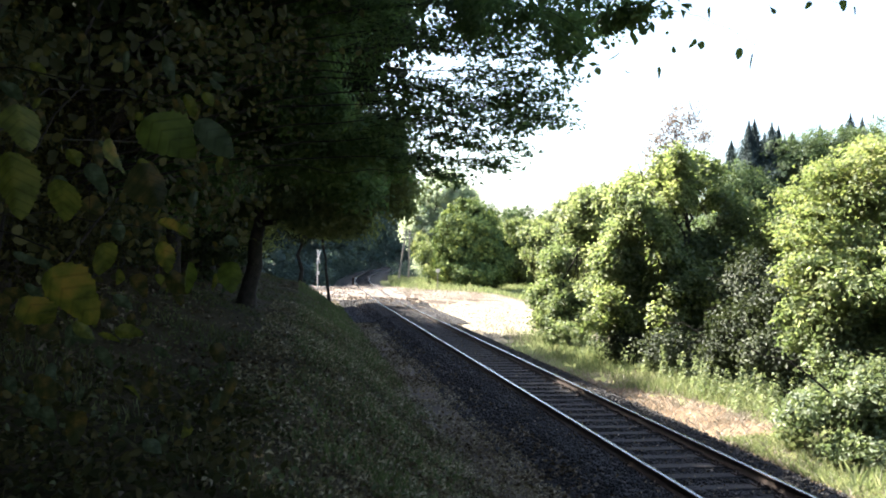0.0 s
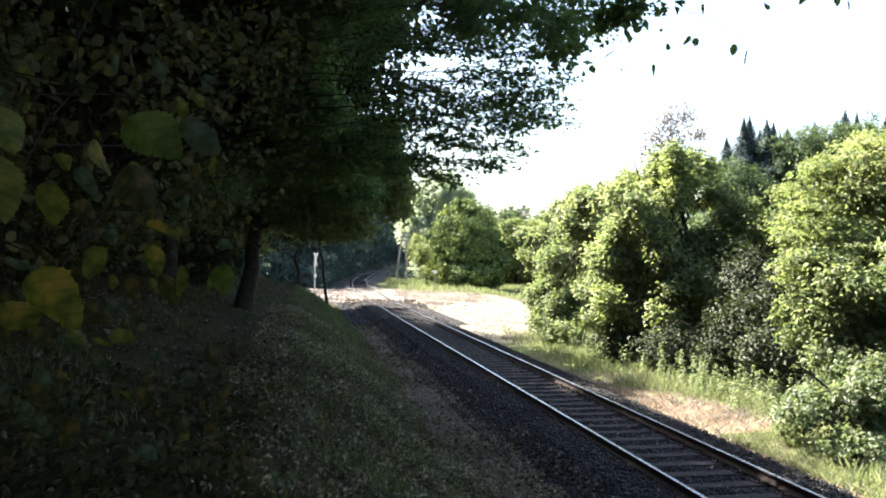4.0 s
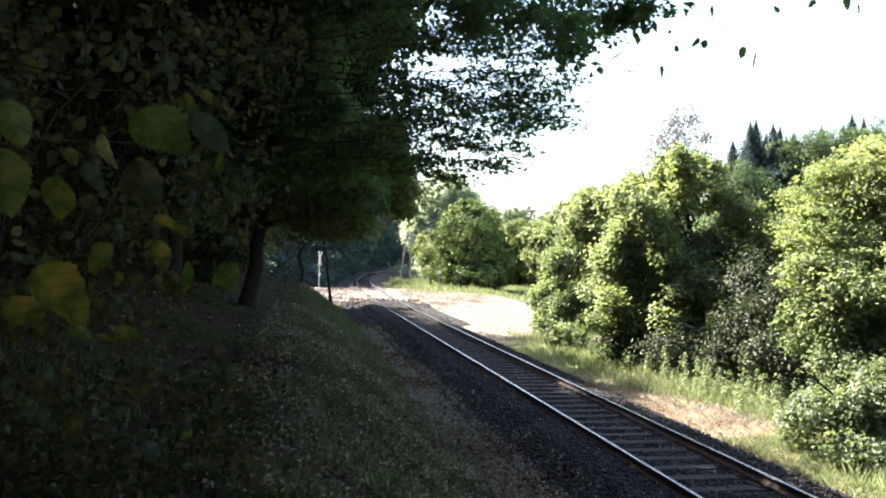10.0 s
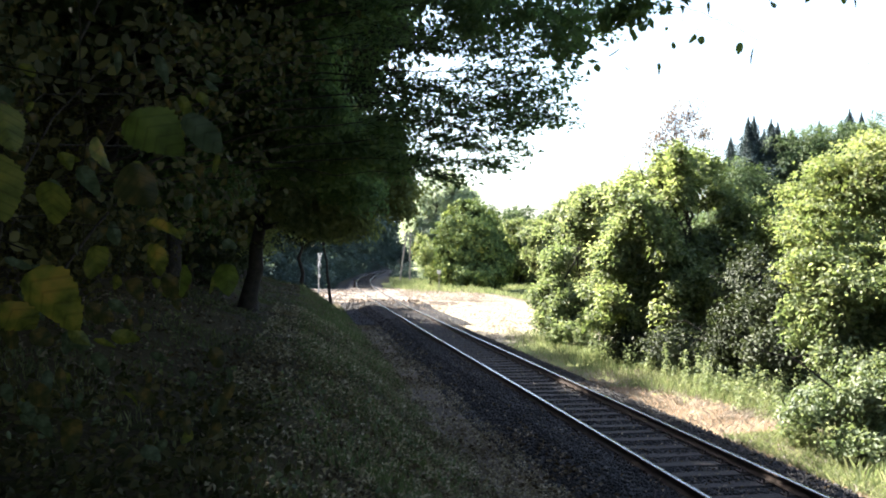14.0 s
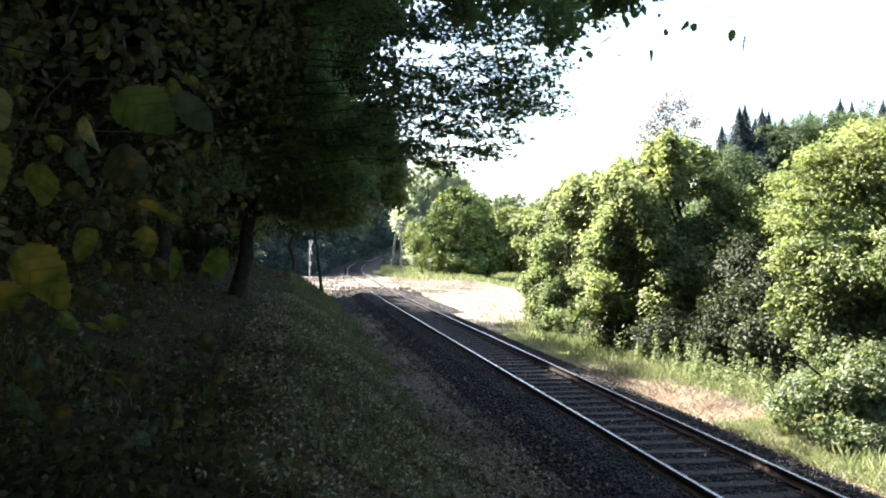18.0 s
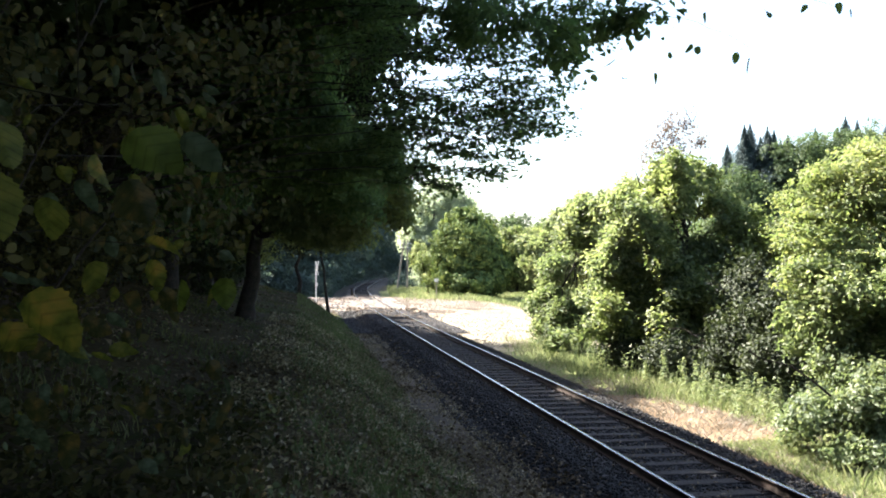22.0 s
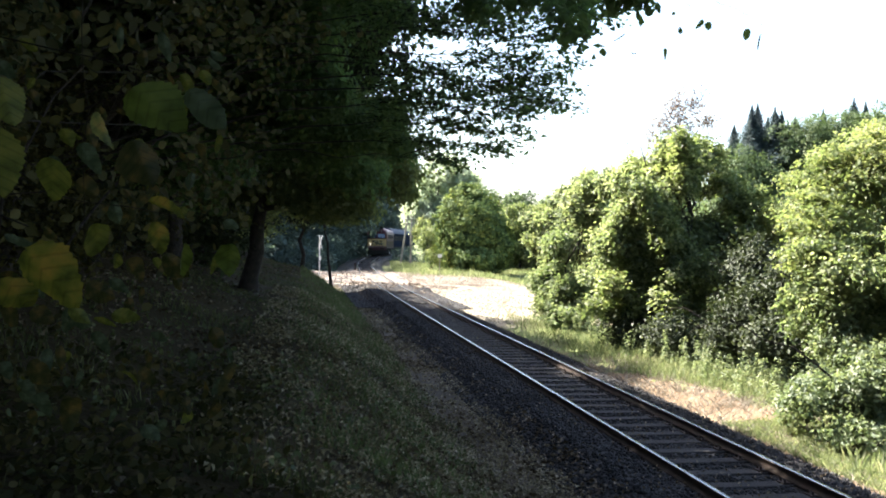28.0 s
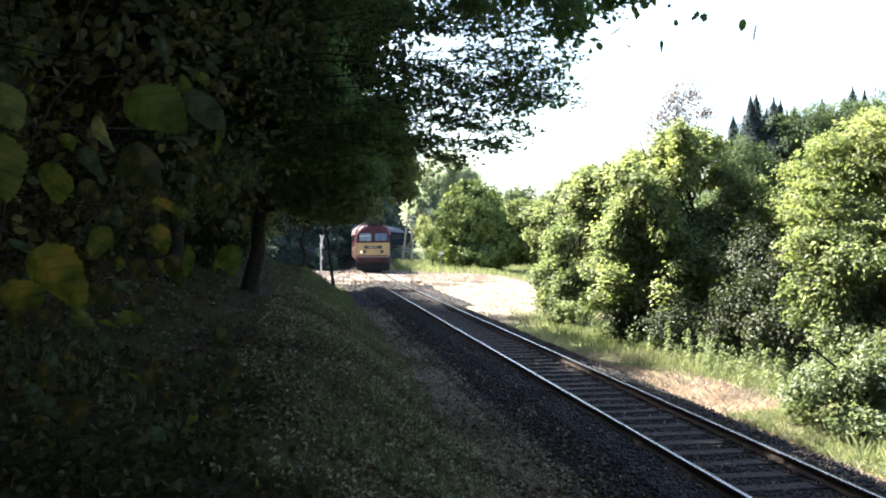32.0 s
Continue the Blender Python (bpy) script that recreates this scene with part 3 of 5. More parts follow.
tree("shrub", "green leafy shrub below the yellowing boughs", (9.6, 17.0, -0.5), lumpy([
    (7.39, 16.80, 2.12, 0.49, 0.49, 0.49), (8.01, 16.50, 1.98, 0.80, 0.80, 0.64), (7.64, 16.50, 1.34, 0.64, 0.64, 0.43), (8.50, 16.50, 1.45, 0.86, 0.86, 0.64), (7.25, 17.50, 1.74, 0.45, 0.45, 0.45), (7.7, 15.9, 2.6, 0.6, 0.5, 0.5), (8.5, 15.8, 2.7, 0.7, 0.5, 0.6), (8.9, 15.6, 2.0, 0.7, 0.5, 0.6)], 10, 4, (0.22, 0.5)), 23000, 0.115, L_LIME, 0.05, seed=24, category="shrub", stems=3, limbs=5, per=10, spread=0.2, dense=4, rough=(0.45, 1.25), twigs=22)
tree("bush", "low bush coloured dark for the shaded hollows at the thicket's foot", (9.4, 23.5, -0.4), [
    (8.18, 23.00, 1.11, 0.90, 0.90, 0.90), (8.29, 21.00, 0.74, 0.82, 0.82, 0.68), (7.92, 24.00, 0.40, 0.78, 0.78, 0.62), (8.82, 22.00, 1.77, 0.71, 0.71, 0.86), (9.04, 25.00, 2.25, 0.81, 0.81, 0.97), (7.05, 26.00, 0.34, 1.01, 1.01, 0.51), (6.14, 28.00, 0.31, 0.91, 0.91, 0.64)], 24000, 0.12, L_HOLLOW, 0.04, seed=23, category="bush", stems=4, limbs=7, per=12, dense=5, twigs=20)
tree("bush", "bramble thicket with whitish-green leaves", (8.2, 15.2, -0.5), lumpy([
    (6.74, 15.50, 0.42, 0.71, 0.71, 0.40), (7.40, 15.00, 0.42, 0.78, 0.78, 0.54), (6.43, 16.00, 0.03, 0.52, 0.52, 0.31), (7.06, 14.50, -0.07, 0.57, 0.57, 0.28), (7.59, 16.50, 1.01, 0.75, 0.75, 0.64), (8.18, 15.00, 0.62, 0.78, 0.78, 0.78)], 9, 5, (0.22, 0.5)), 21000, 0.10, L_BRAMBLE, 0.03, seed=14, category="bush", stems=3, limbs=6, per=10, spread=0.16, dense=4, rough=(0.5, 1.2), twigs=24)
tree("tree", "round sunlit tree with dense green crown", (3.2, 86, float(ground_z(3.2, 86))), [
    (2.97, 85.00, 4.57, 3.54, 3.54, 3.87), (2.97, 85.00, 4.57, 2.76, 2.76, 3.09), (1.53, 84.00, 2.46, 1.97, 1.97, 2.07), (4.64, 85.00, 2.48, 2.32, 2.32, 2.32), (3.03, 83.00, 1.29, 2.70, 2.70, 1.19)], 36000, 0.32, L_ROUND, 0.25, seed=15, per=12, spread=0.34, shell=0.1, rough=(0.84, 1.05), bough=0.16, dense=4, out=1.8, up=0.1, tall=1.3)
tree("tree", "grey-green willow with soft crown", (-0.2, 116, -0.4), [
    (0.39, 115.00, 11.97, 3.36, 3.36, 2.84), (-2.58, 115.00, 8.96, 2.84, 2.84, 3.14), (-3.28, 114.00, 6.31, 2.07, 2.07, 2.59), (-0.32, 114.00, 5.96, 3.70, 3.70, 2.96), (2.66, 116.00, 10.55, 2.64, 2.64, 2.64), (-1.38, 112.00, 2.99, 2.55, 2.55, 2.91)], 52000, 0.28, L_GREY, 0.3, seed=16, per=16, spread=0.45, rough=(0.8, 1.0), bough=0.25, up=1.8, out=0.25)
tree("bush", "sunlit yellow-green bush at the foot of the willow", (-1.0, 92, -0.4), [
    (-1.11, 90.00, 2.99, 1.46, 1.46, 1.64), (0.07, 88.00, 1.57, 1.43, 1.43, 1.26), (-2.04, 92.00, 4.18, 1.20, 1.20, 1.32)], 6000, 0.2, L_YELLOW, 0.06, seed=17, category="bush", stems=3, limbs=3, per=14, spread=0.35)
tree("tree", "dull green tree behind the clearing", (8.6, 96, -0.4), [
    (8.47, 96.00, 4.93, 2.50, 2.50, 2.50), (10.05, 96.00, 2.45, 2.50, 2.50, 2.50), (7.32, 97.00, 1.79, 2.21, 2.21, 2.52), (11.07, 97.00, 5.60, 1.89, 1.89, 1.89)], 34000, 0.28, L_SHRUB, 0.2, seed=18, per=14, spread=0.4, rough=(0.8, 1.0), bough=0.22)
tree("tree", "light green tree behind the shrubs", (9.0, 52, -0.4), lumpy([
    (7.29, 52.00, 4.74, 1.52, 1.52, 1.35), (8.63, 52.00, 5.42, 1.52, 1.52, 1.52), (6.40, 53.00, 3.73, 1.21, 1.21, 1.72), (8.31, 52.00, 3.06, 1.69, 1.69, 1.69)], 5, 6), 30000, 0.20, L_LIME, 0.14, seed=19, per=16, spread=0.3, rough=(0.8, 1.0), bough=0.22)
tree("tree", "slender pale tree with feathery crown", (14.0, 41, -0.4), [
    (13.99, 41.00, 6.29, 1.20, 1.20, 1.20), (13.40, 40.00, 4.39, 1.30, 1.30, 1.56), (14.92, 41.00, 5.77, 0.93, 0.93, 1.07)], 24000, 0.13, L_WOOD, 0.1, seed=20, per=16, spread=0.3)
tree("tree", "sparse reddish-twigged sapling above the shrubs", (8.3, 31, -0.5), [
    (7.97, 30.00, 7.63, 0.58, 0.58, 0.78), (8.55, 30.00, 7.93, 0.49, 0.49, 0.58), (7.49, 30.00, 7.05, 0.49, 0.49, 0.49), (9.05, 30.00, 7.25, 0.29, 0.29, 0.39), (7.1, 30.0, 6.6, 0.35, 0.35, 0.6), (8.2, 30.0, 6.9, 0.7, 0.5, 0.6)], 2000, 0.085, L_RUSSET, 0.04, seed=21, per=6, spread=0.22, shell=0.6, limbs=6, dense=3, tall=1.6, twigs=40)
tree("tree", "broad yellow-green tree behind the thicket", (15.5, 27, -0.4), [
    (11.67, 27.00, 4.84, 0.97, 0.97, 0.70), (12.89, 27.00, 5.54, 1.14, 1.14, 0.79), (14.28, 27.00, 6.26, 1.40, 1.40, 0.97), (11.68, 27.00, 3.78, 1.40, 1.40, 1.05)], 34000, 0.11, L_YELLOW, 0.14, seed=22)
for k, (bx, by, hh) in enumerate(((24, 45, 6.5), (30, 60, 8), (22, 70, 7), (34, 80, 9), (18, 84, 7), (16, 9, 7), (17, 0, 8), (15, -10, 8), (26, 100, 10), (44, 95, 11))):
    r = hh * 0.42
    tree("tree", "leafy hedgerow tree beyond the thicket", (bx, by, float(ground_z(bx, by))), [
        (bx, by, hh * 0.62, r, r, hh * 0.34), (bx + r * 0.6, by + 1, hh * 0.5, r * 0.7, r * 0.7, r * 0.7), (bx - r * 0.6, by - 1, hh * 0.45, r * 0.7, r * 0.7, r * 0.8)],
        11000, 0.3, L_WOOD, 0.18, seed=100 + k, group="hedgerow trees", per=14, spread=0.45)


def spruce(x, y, h, seed):
    """Tiers of drooping boughs on a straight trunk."""
    rng = np.random.default_rng(seed)
    z0 = float(ground_z(x, y))
    t = tagged(new("spruce"), "tall dark spruce with pointed top", "conifer", "spruces on the rise")
    t.location = (x, y, z0)
    child("trunk", mesh_of("trunk", *tube_arrays(np.linspace((0, 0, -0.3), (0, 0, h), 6), np.linspace(0.28, 0.02, 6), 8), M_BARK, True), t)
    n = 15000
    u = rng.uniform(0.2, 1, n) ** 0.7
    tier = np.clip(np.round(u * 21) / 21 + rng.normal(0, 0.026, n), 0, 1.02)
    reach = np.clip(1.02 - tier, 0.0, 1) ** 0.95 * h * 0.58 * rng.uniform(0.5, 1.25, n)
    th = rng.uniform(0, 2 * np.pi, n)
    reach = reach * (0.75 + 0.4 * np.sin(th * 2 + tier * 17 + seed) * np.sin(tier * 41 + seed * 3))
    fr = rng.uniform(0.15, 1, n)
    pos = np.stack([np.cos(th) * reach * fr, np.sin(th) * reach * fr, tier * h - 0.35 * reach * fr + rng.normal(0, 0.12, n)], 1)
    nrm = np.stack([np.cos(th) * 0.6, np.sin(th) * 0.6, np.ones(n)], 1) + rng.normal(size=(n, 3)) * 0.35
    child("crown", leaf_mesh("crown", pos, nrm, 0.22 + 0.62 * (1.03 - tier), L_SPRUCE, rng, 0.35, 0.1), t)
    return t


for k, (x, y, h) in enumerate(((42.4, 120, 20.2), (43.9, 122, 20.6), (45.2, 119, 19.7), (46.9, 121, 19.4), (41.0, 123, 18.0), (48.6, 123, 18.2), (54.0, 124, 19.6), (57.4, 122, 20.6), (51.0, 126, 18.6), (61, 126, 20.5), (64, 123, 20.0), (41.8, 118, 18.6), (44.6, 117, 18.6), (46.1, 124, 19.0), (48.0, 119, 18.4), (55.8, 121, 19.0))):
    spruce(x, y, h, 40 + k)
for k, (x, y, h) in enumerate(((46.5, 117, 18), (49, 116, 18.5), (51.5, 119, 18.5), (54.5, 118, 19.5), (58, 118, 20), (66, 120, 20))):
    z0 = float(ground_z(x, y))
    tree("tree", "dark broadleaf tree on the wooded rise", (x, y, z0), [(x, y, z0 + h * 0.7, 3.2, 3.2, h * 0.28), (x + 1.5, y - 1, z0 + h * 0.5, 3.2, 3, 3.5)],
         14000, 0.34, L_WOOD, 0.25, seed=60 + k, group="trees on the rise", per=12, spread=0.5, dense=4, rough=(0.8, 1.0))

# far woods that close the valley
far_rng = np.random.default_rng(5)


def wood(name, label, spots, leaves, size, mat, seed):
    """A far wood: many crowns in one sheet of foliage."""
    rng = np.random.default_rng(seed)
    cl = []
    for x, y, h in spots:
        z0 = float(ground_z(x, y))
        r = h * 0.24
        cl += [(x, y, z0 + 1.4, r * 1.1, r * 1.1, 1.8), (x, y, z0 + h * 0.72, r, r, h * 0.28), (x + rng.normal() * r * 0.5, y - r * 0.4, z0 + h * 0.36, r * 1.15, r, h * 0.34)]
    pos, nrm = crown_points(rng, cl, leaves, 12, 0.5, 0.2, dense=5, rough=(0.75, 1.0))
    ob = new(name, leaf_mesh(name, pos, nrm, size, mat, rng))
    return tagged(ob, label, "woodland", kind="stuff")


spots = [(x + far_rng.normal() * 2, 235 + far_rng.uniform(0, 60), far_rng.uniform(14.5, 18)) for x in np.arange(-8, 120, 2.6)]
spots = [p for p in spots if abs(p[0] - line_x(p[1])) > 5]
wood("far_woods", "distant sunlit woods closing the valley", spots, 130000, 0.65, L_WOOD, 71)
spots = []
for y in np.arange(92, 240, 5.5):
    for o in (-6.5, -10, -14, -20, -27, -36):
        spots.append((float(line_x(y)) + o + far_rng.normal() * 1.2 , y + far_rng.normal() * 2, far_rng.uniform(14, 19)))
for y in np.arange(58, 92, 5.5):
    for o in (-17, -23, -30, -38):
        spots.append((float(line_x(y)) + o + far_rng.normal() * 1.2 + (5 if y > 85 else 0), y + far_rng.normal() * 1.5, far_rng.uniform(12, 16)))
wood("shaded_woods", "dense shaded woods on the outside of the bend, haze in their colour", spots, 420000, 0.5, L_FARHAZE, 72)
spots = [(float(line_x(y)) + o, y, far_rng.uniform(9, 13)) for y in np.arange(128, 230, 6.0) for o in (10, 16)]
wood("bend_woods", "leafy woods on the inside of the bend", spots, 26000, 0.4, L_WOOD, 73)

# ------------------------------------------------------------------ woods on the bank
tree("tree", "leaning dark-barked tree on the grassy bank", (-5.48, 24.5, float(ground_z(-5.48, 24.5))), [
    (-3.50, 24.00, 4.53, 1.17, 1.17, 0.86), (-2.16, 23.00, 4.93, 1.05, 1.05, 0.90), (-1.64, 23.00, 4.66, 0.63, 0.63, 0.37), (-2.88, 24.00, 3.92, 1.09, 1.09, 0.41), (-4.31, 25.00, 5.89, 1.46, 1.46, 1.14), (-3.59, 24.00, 6.87, 1.17, 1.17, 0.78),
    (-1.36, 22.00, 5.39, 0.54, 0.54, 0.46), (-0.95, 22.60, 4.80, 0.42, 0.50, 0.30), (-1.2, 23.2, 4.25, 0.5, 0.6, 0.25), (-5.87, 27.00, 4.71, 1.40, 1.40, 1.40)], 60000, 0.13, L_SHADY, 0.26, top=(-4.45, 24.00, 6.09), seed=31, limbs=8, per=14, dense=5)
tree("tree", "slim dark tree trunk on the bank", (-9.30, 58.0, float(ground_z(-9.30, 58.0))), [(-9.21, 58.00, 4.82, 1.13, 2.26, 1.13), (-9.97, 58.00, 6.70, 1.51, 2.26, 1.51)], 6000, 0.2, L_DARK, 0.16, seed=32, per=14, spread=0.4)
tree("tree", "thin leaning dark trunk above the level crossing", (-7.19, 57.0, float(ground_z(-7.19, 57.0))), [(-8.31, 57.00, 5.16, 1.11, 1.11, 1.11), (-7.58, 57.00, 6.28, 1.48, 1.48, 1.11)], 5000, 0.2, L_DARK, 0.12, top=(-8.09, 57.00, 5.54), seed=33, per=14, spread=0.4)
# tall hornbeam that reaches over the line in flat layers


def layered_hornbeam():
    """Level boughs one above another, each with flat twigs to both sides and leaves in two rows along every twig."""
    rng = np.random.default_rng(34)
    base = np.array((-5.6, 10.5, 2.1))
    thing = tagged(new("tree"), "hornbeam with flat leafy boughs over the track", "tree")
    thing.location = base
    trunk = bend((0, 0, -0.3), (1.4, 0, 6.9), rng, 10, 0.015)
    child("trunk", mesh_of("trunk", *tube_arrays(trunk, 0.22 * np.linspace(1.2, 0.2, 10), 10), M_BARK, True), thing)
    sprigs, pos, nrm, size = [], [], [], []
    # height of the bough, where its foliage begins and ends, its rise, twigs to the metre
    for z, x0, x1, rise, many in ((6.15, -1.6, 1.9, 0.0, 34), (5.86, -1.5, 2.0, 0.02, 44), (5.66, -1.4, 1.75, 0.02, 44), (5.46, -1.3, 1.35, 0.02, 46), (5.26, -1.3, 1.2, 0.02, 44), (5.10, 0.05, 1.5, 0.05, 34), (4.94, 0.2, 1.45, 0.06, 42), (4.82, -1.2, 1.35, 0.07, 46),
                                  (4.66, -1.2, 1.4, 0.05, 46), (4.50, -1.2, 0.95, 0.03, 46), (4.34, -1.1, 0.80, 0.03, 46), (4.18, -1.0, 0.86, 0.04, 46), (4.02, -0.8, 0.62, 0.03, 44), (3.90, -0.6, 0.12, 0.02, 40)):
        y0 = 10.2 + rng.normal() * 0.25
        line = bend((-4.9, 10.9, z - 0.5), (x1, y0, z + rise * x1), rng, 12, 0.006) - base
        line[:, 2] += 0.07 * np.sin(np.linspace(0, 6, 12) + z * 5)
        child("bough", mesh_of("bough", *tube_arrays(line, 0.020 * np.linspace(1, 0.08, 12), 6), M_BARK, True), thing)
        for _ in range(int(0.86 * many * (x1 - x0))):
            xa = rng.uniform(x0, x1)
            f = (xa + 4.9) / (x1 + 4.9) * 11
            a = np.array([np.interp(f, np.arange(12), line[:, i]) for i in range(3)]) + rng.normal(size=3) * [0, 0.22, 0.03]
            long = rng.uniform(0.28, 0.72) * (1 - 0.35 * (xa - x0) / (x1 - x0))
            side = rng.choice((-1, 1)) * rng.uniform(0.15, 1.1)
            way = np.array([math.cos(side), math.sin(side), rng.normal(-0.02, 0.13)])
            b = a + way * long
            sprigs.append(tube_arrays(bend(a, b, rng, 4, 0.03), np.linspace(0.004, 0.0012, 4), 4))
            k = int(long * 26)
            t = np.linspace(0.12, 1.05, k)
            across = np.array([-way[1], way[0], 0])
            row = np.where(np.arange(k) % 2, 1, -1)[:, None] * across * 0.04
            pos.append(a + t[:, None] * (b - a) + row + rng.normal(size=(k, 3)) * [0.025, 0.025, 0.03])
            nrm.append(rng.normal(size=(k, 3)) * 0.6 + [0.1, -0.25, 0.8])
            size.append(rng.uniform(0.05, 0.085, k))
    child("branchwork", mesh_of("branchwork", *joined(sprigs), M_TWIG, True), thing)["kind"] = "stuff"
    child("crown", leaf_mesh("crown", np.concatenate(pos), np.concatenate(nrm), np.concatenate(size), L_HORN, rng, 0.6), thing)


layered_hornbeam()
tree("tree", "dense dark hornbeam on the wooded bank", (-7.0, 12.5, 3.0), [
    (-2.06, 12, 5.89, 0.70, 0.70, 0.42), (-2.45, 12, 5.42, 0.78, 0.78, 0.47), (-1.98, 12, 5.03, 0.62, 0.62, 0.37), (-2.57, 13, 4.61, 0.76, 0.76, 0.46), (-1.81, 13, 4.44, 0.59, 0.59, 0.35), (-3.15, 12, 5.89, 0.78, 0.78, 0.47), (-3.24, 13, 4.94, 0.76, 0.76, 0.46),
    (-4.13, 14, 4.18, 0.82, 0.82, 0.49), (-1.75, 12, 6.82, 1.17, 1.17, 0.70), (-1.49, 14, 4.00, 0.55, 0.55, 0.33), (-1.34, 13, 4.82, 0.38, 0.38, 0.23), (-4.40, 14, 5.73, 0.91, 0.91, 0.55), (-0.85, 13, 4.42, 0.42, 0.42, 0.28), (-0.8, 13, 4.95, 0.34, 0.4, 0.24)], 70000, 0.09, L_HORN, 0.2, seed=35, limbs=10, spread=0.2)
deep = np.random.default_rng(9)
for k, by in enumerate(np.arange(-6, 59, 3.4)):
    bx = float(line_x(by)) - 10.4 + deep.normal() * 0.4
    z0 = float(ground_z(bx, by))
    # Crown heights and overhang are set so the row's shade covers the track.
    hi = 7.9 if by < 25 else 8.6 if by < 38.5 else 6.0
    sh = 0.8 if by < 22 else 0.3
    hi += 0.0 if by < 22 else 1.0
    cl = [(bx + 3.4 + sh, by, hi, 2.2, 2.5, 1.7), (bx + 1.8, by + 1, hi + 0.8, 2.3, 2.5, 1.7), (bx + 0.4, by, hi - 1.2, 2.2, 2.4, 2.0)]
    if by < 22:
        cl.append((bx + 5.1, by + 0.6, hi + 0.6, 1.45, 2.2, 1.0))
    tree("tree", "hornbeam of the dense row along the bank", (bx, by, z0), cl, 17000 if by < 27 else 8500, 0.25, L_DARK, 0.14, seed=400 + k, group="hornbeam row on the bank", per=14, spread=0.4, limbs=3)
# Includes unseen trees added behind the stand against skylight, and tall verge-shaders.
for k, (bx, by, hh) in enumerate(((-8, 7, 11), (-9.5, 17, 12), (-12, 24, 12), (-9.5, 31, 8.5), (-13, 38, 10.5), (-12, 46, 9), (-14.5, 54, 9), (-16, 14, 14), (-17, 30, 13), (-5, -3, 13), (-9, -8, 14), (-2, -9, 13), (-13, 2, 15), (3, -14, 12), (-20, 46, 13), (-7, 1.5, 11), (-3.6, -1.6, 11), (-1.5, -4, 12), (-6.2, 20, 8.8), (-8, 27, 8.8), (-10.5, 38, 7.5), (-13, 52, 7.5), (-22, 22, 16), (-23, 8, 16), (-24, 36, 14), (-9.6, 41, 14), (-10.4, 45.5, 14), (-8.8, 33, 14), (-9.4, 37.5, 14.5))):
    z0 = float(ground_z(bx, by))
    tiers = ((0.12, 0.8), (0.26, 1.0), (0.42, 1.1), (0.6, 1.2), (0.78, 1.1), (0.93, 0.8))
    tiers = [q for q in tiers if (q[0] > 0.3 or bx < -11.5 or by < 12) and (q[0] > 0.5 or bx < -4)]
    cl = [(bx + deep.normal() * 0.8, by + deep.normal() * 0.8, z0 + hh * q, hh * 0.24 * s, hh * 0.24 * s, hh * 0.15) for q, s in tiers]
    tree("tree", "woodland tree of the bank, some added unseen to block light", (bx, by, z0), cl, 17000, 0.27, L_DARK, 0.2, seed=200 + k, group="trees of the bank", per=16, spread=0.45, limbs=5)


# ------------------------------------------------------------------ hazel at the stand
HAZEL = {}
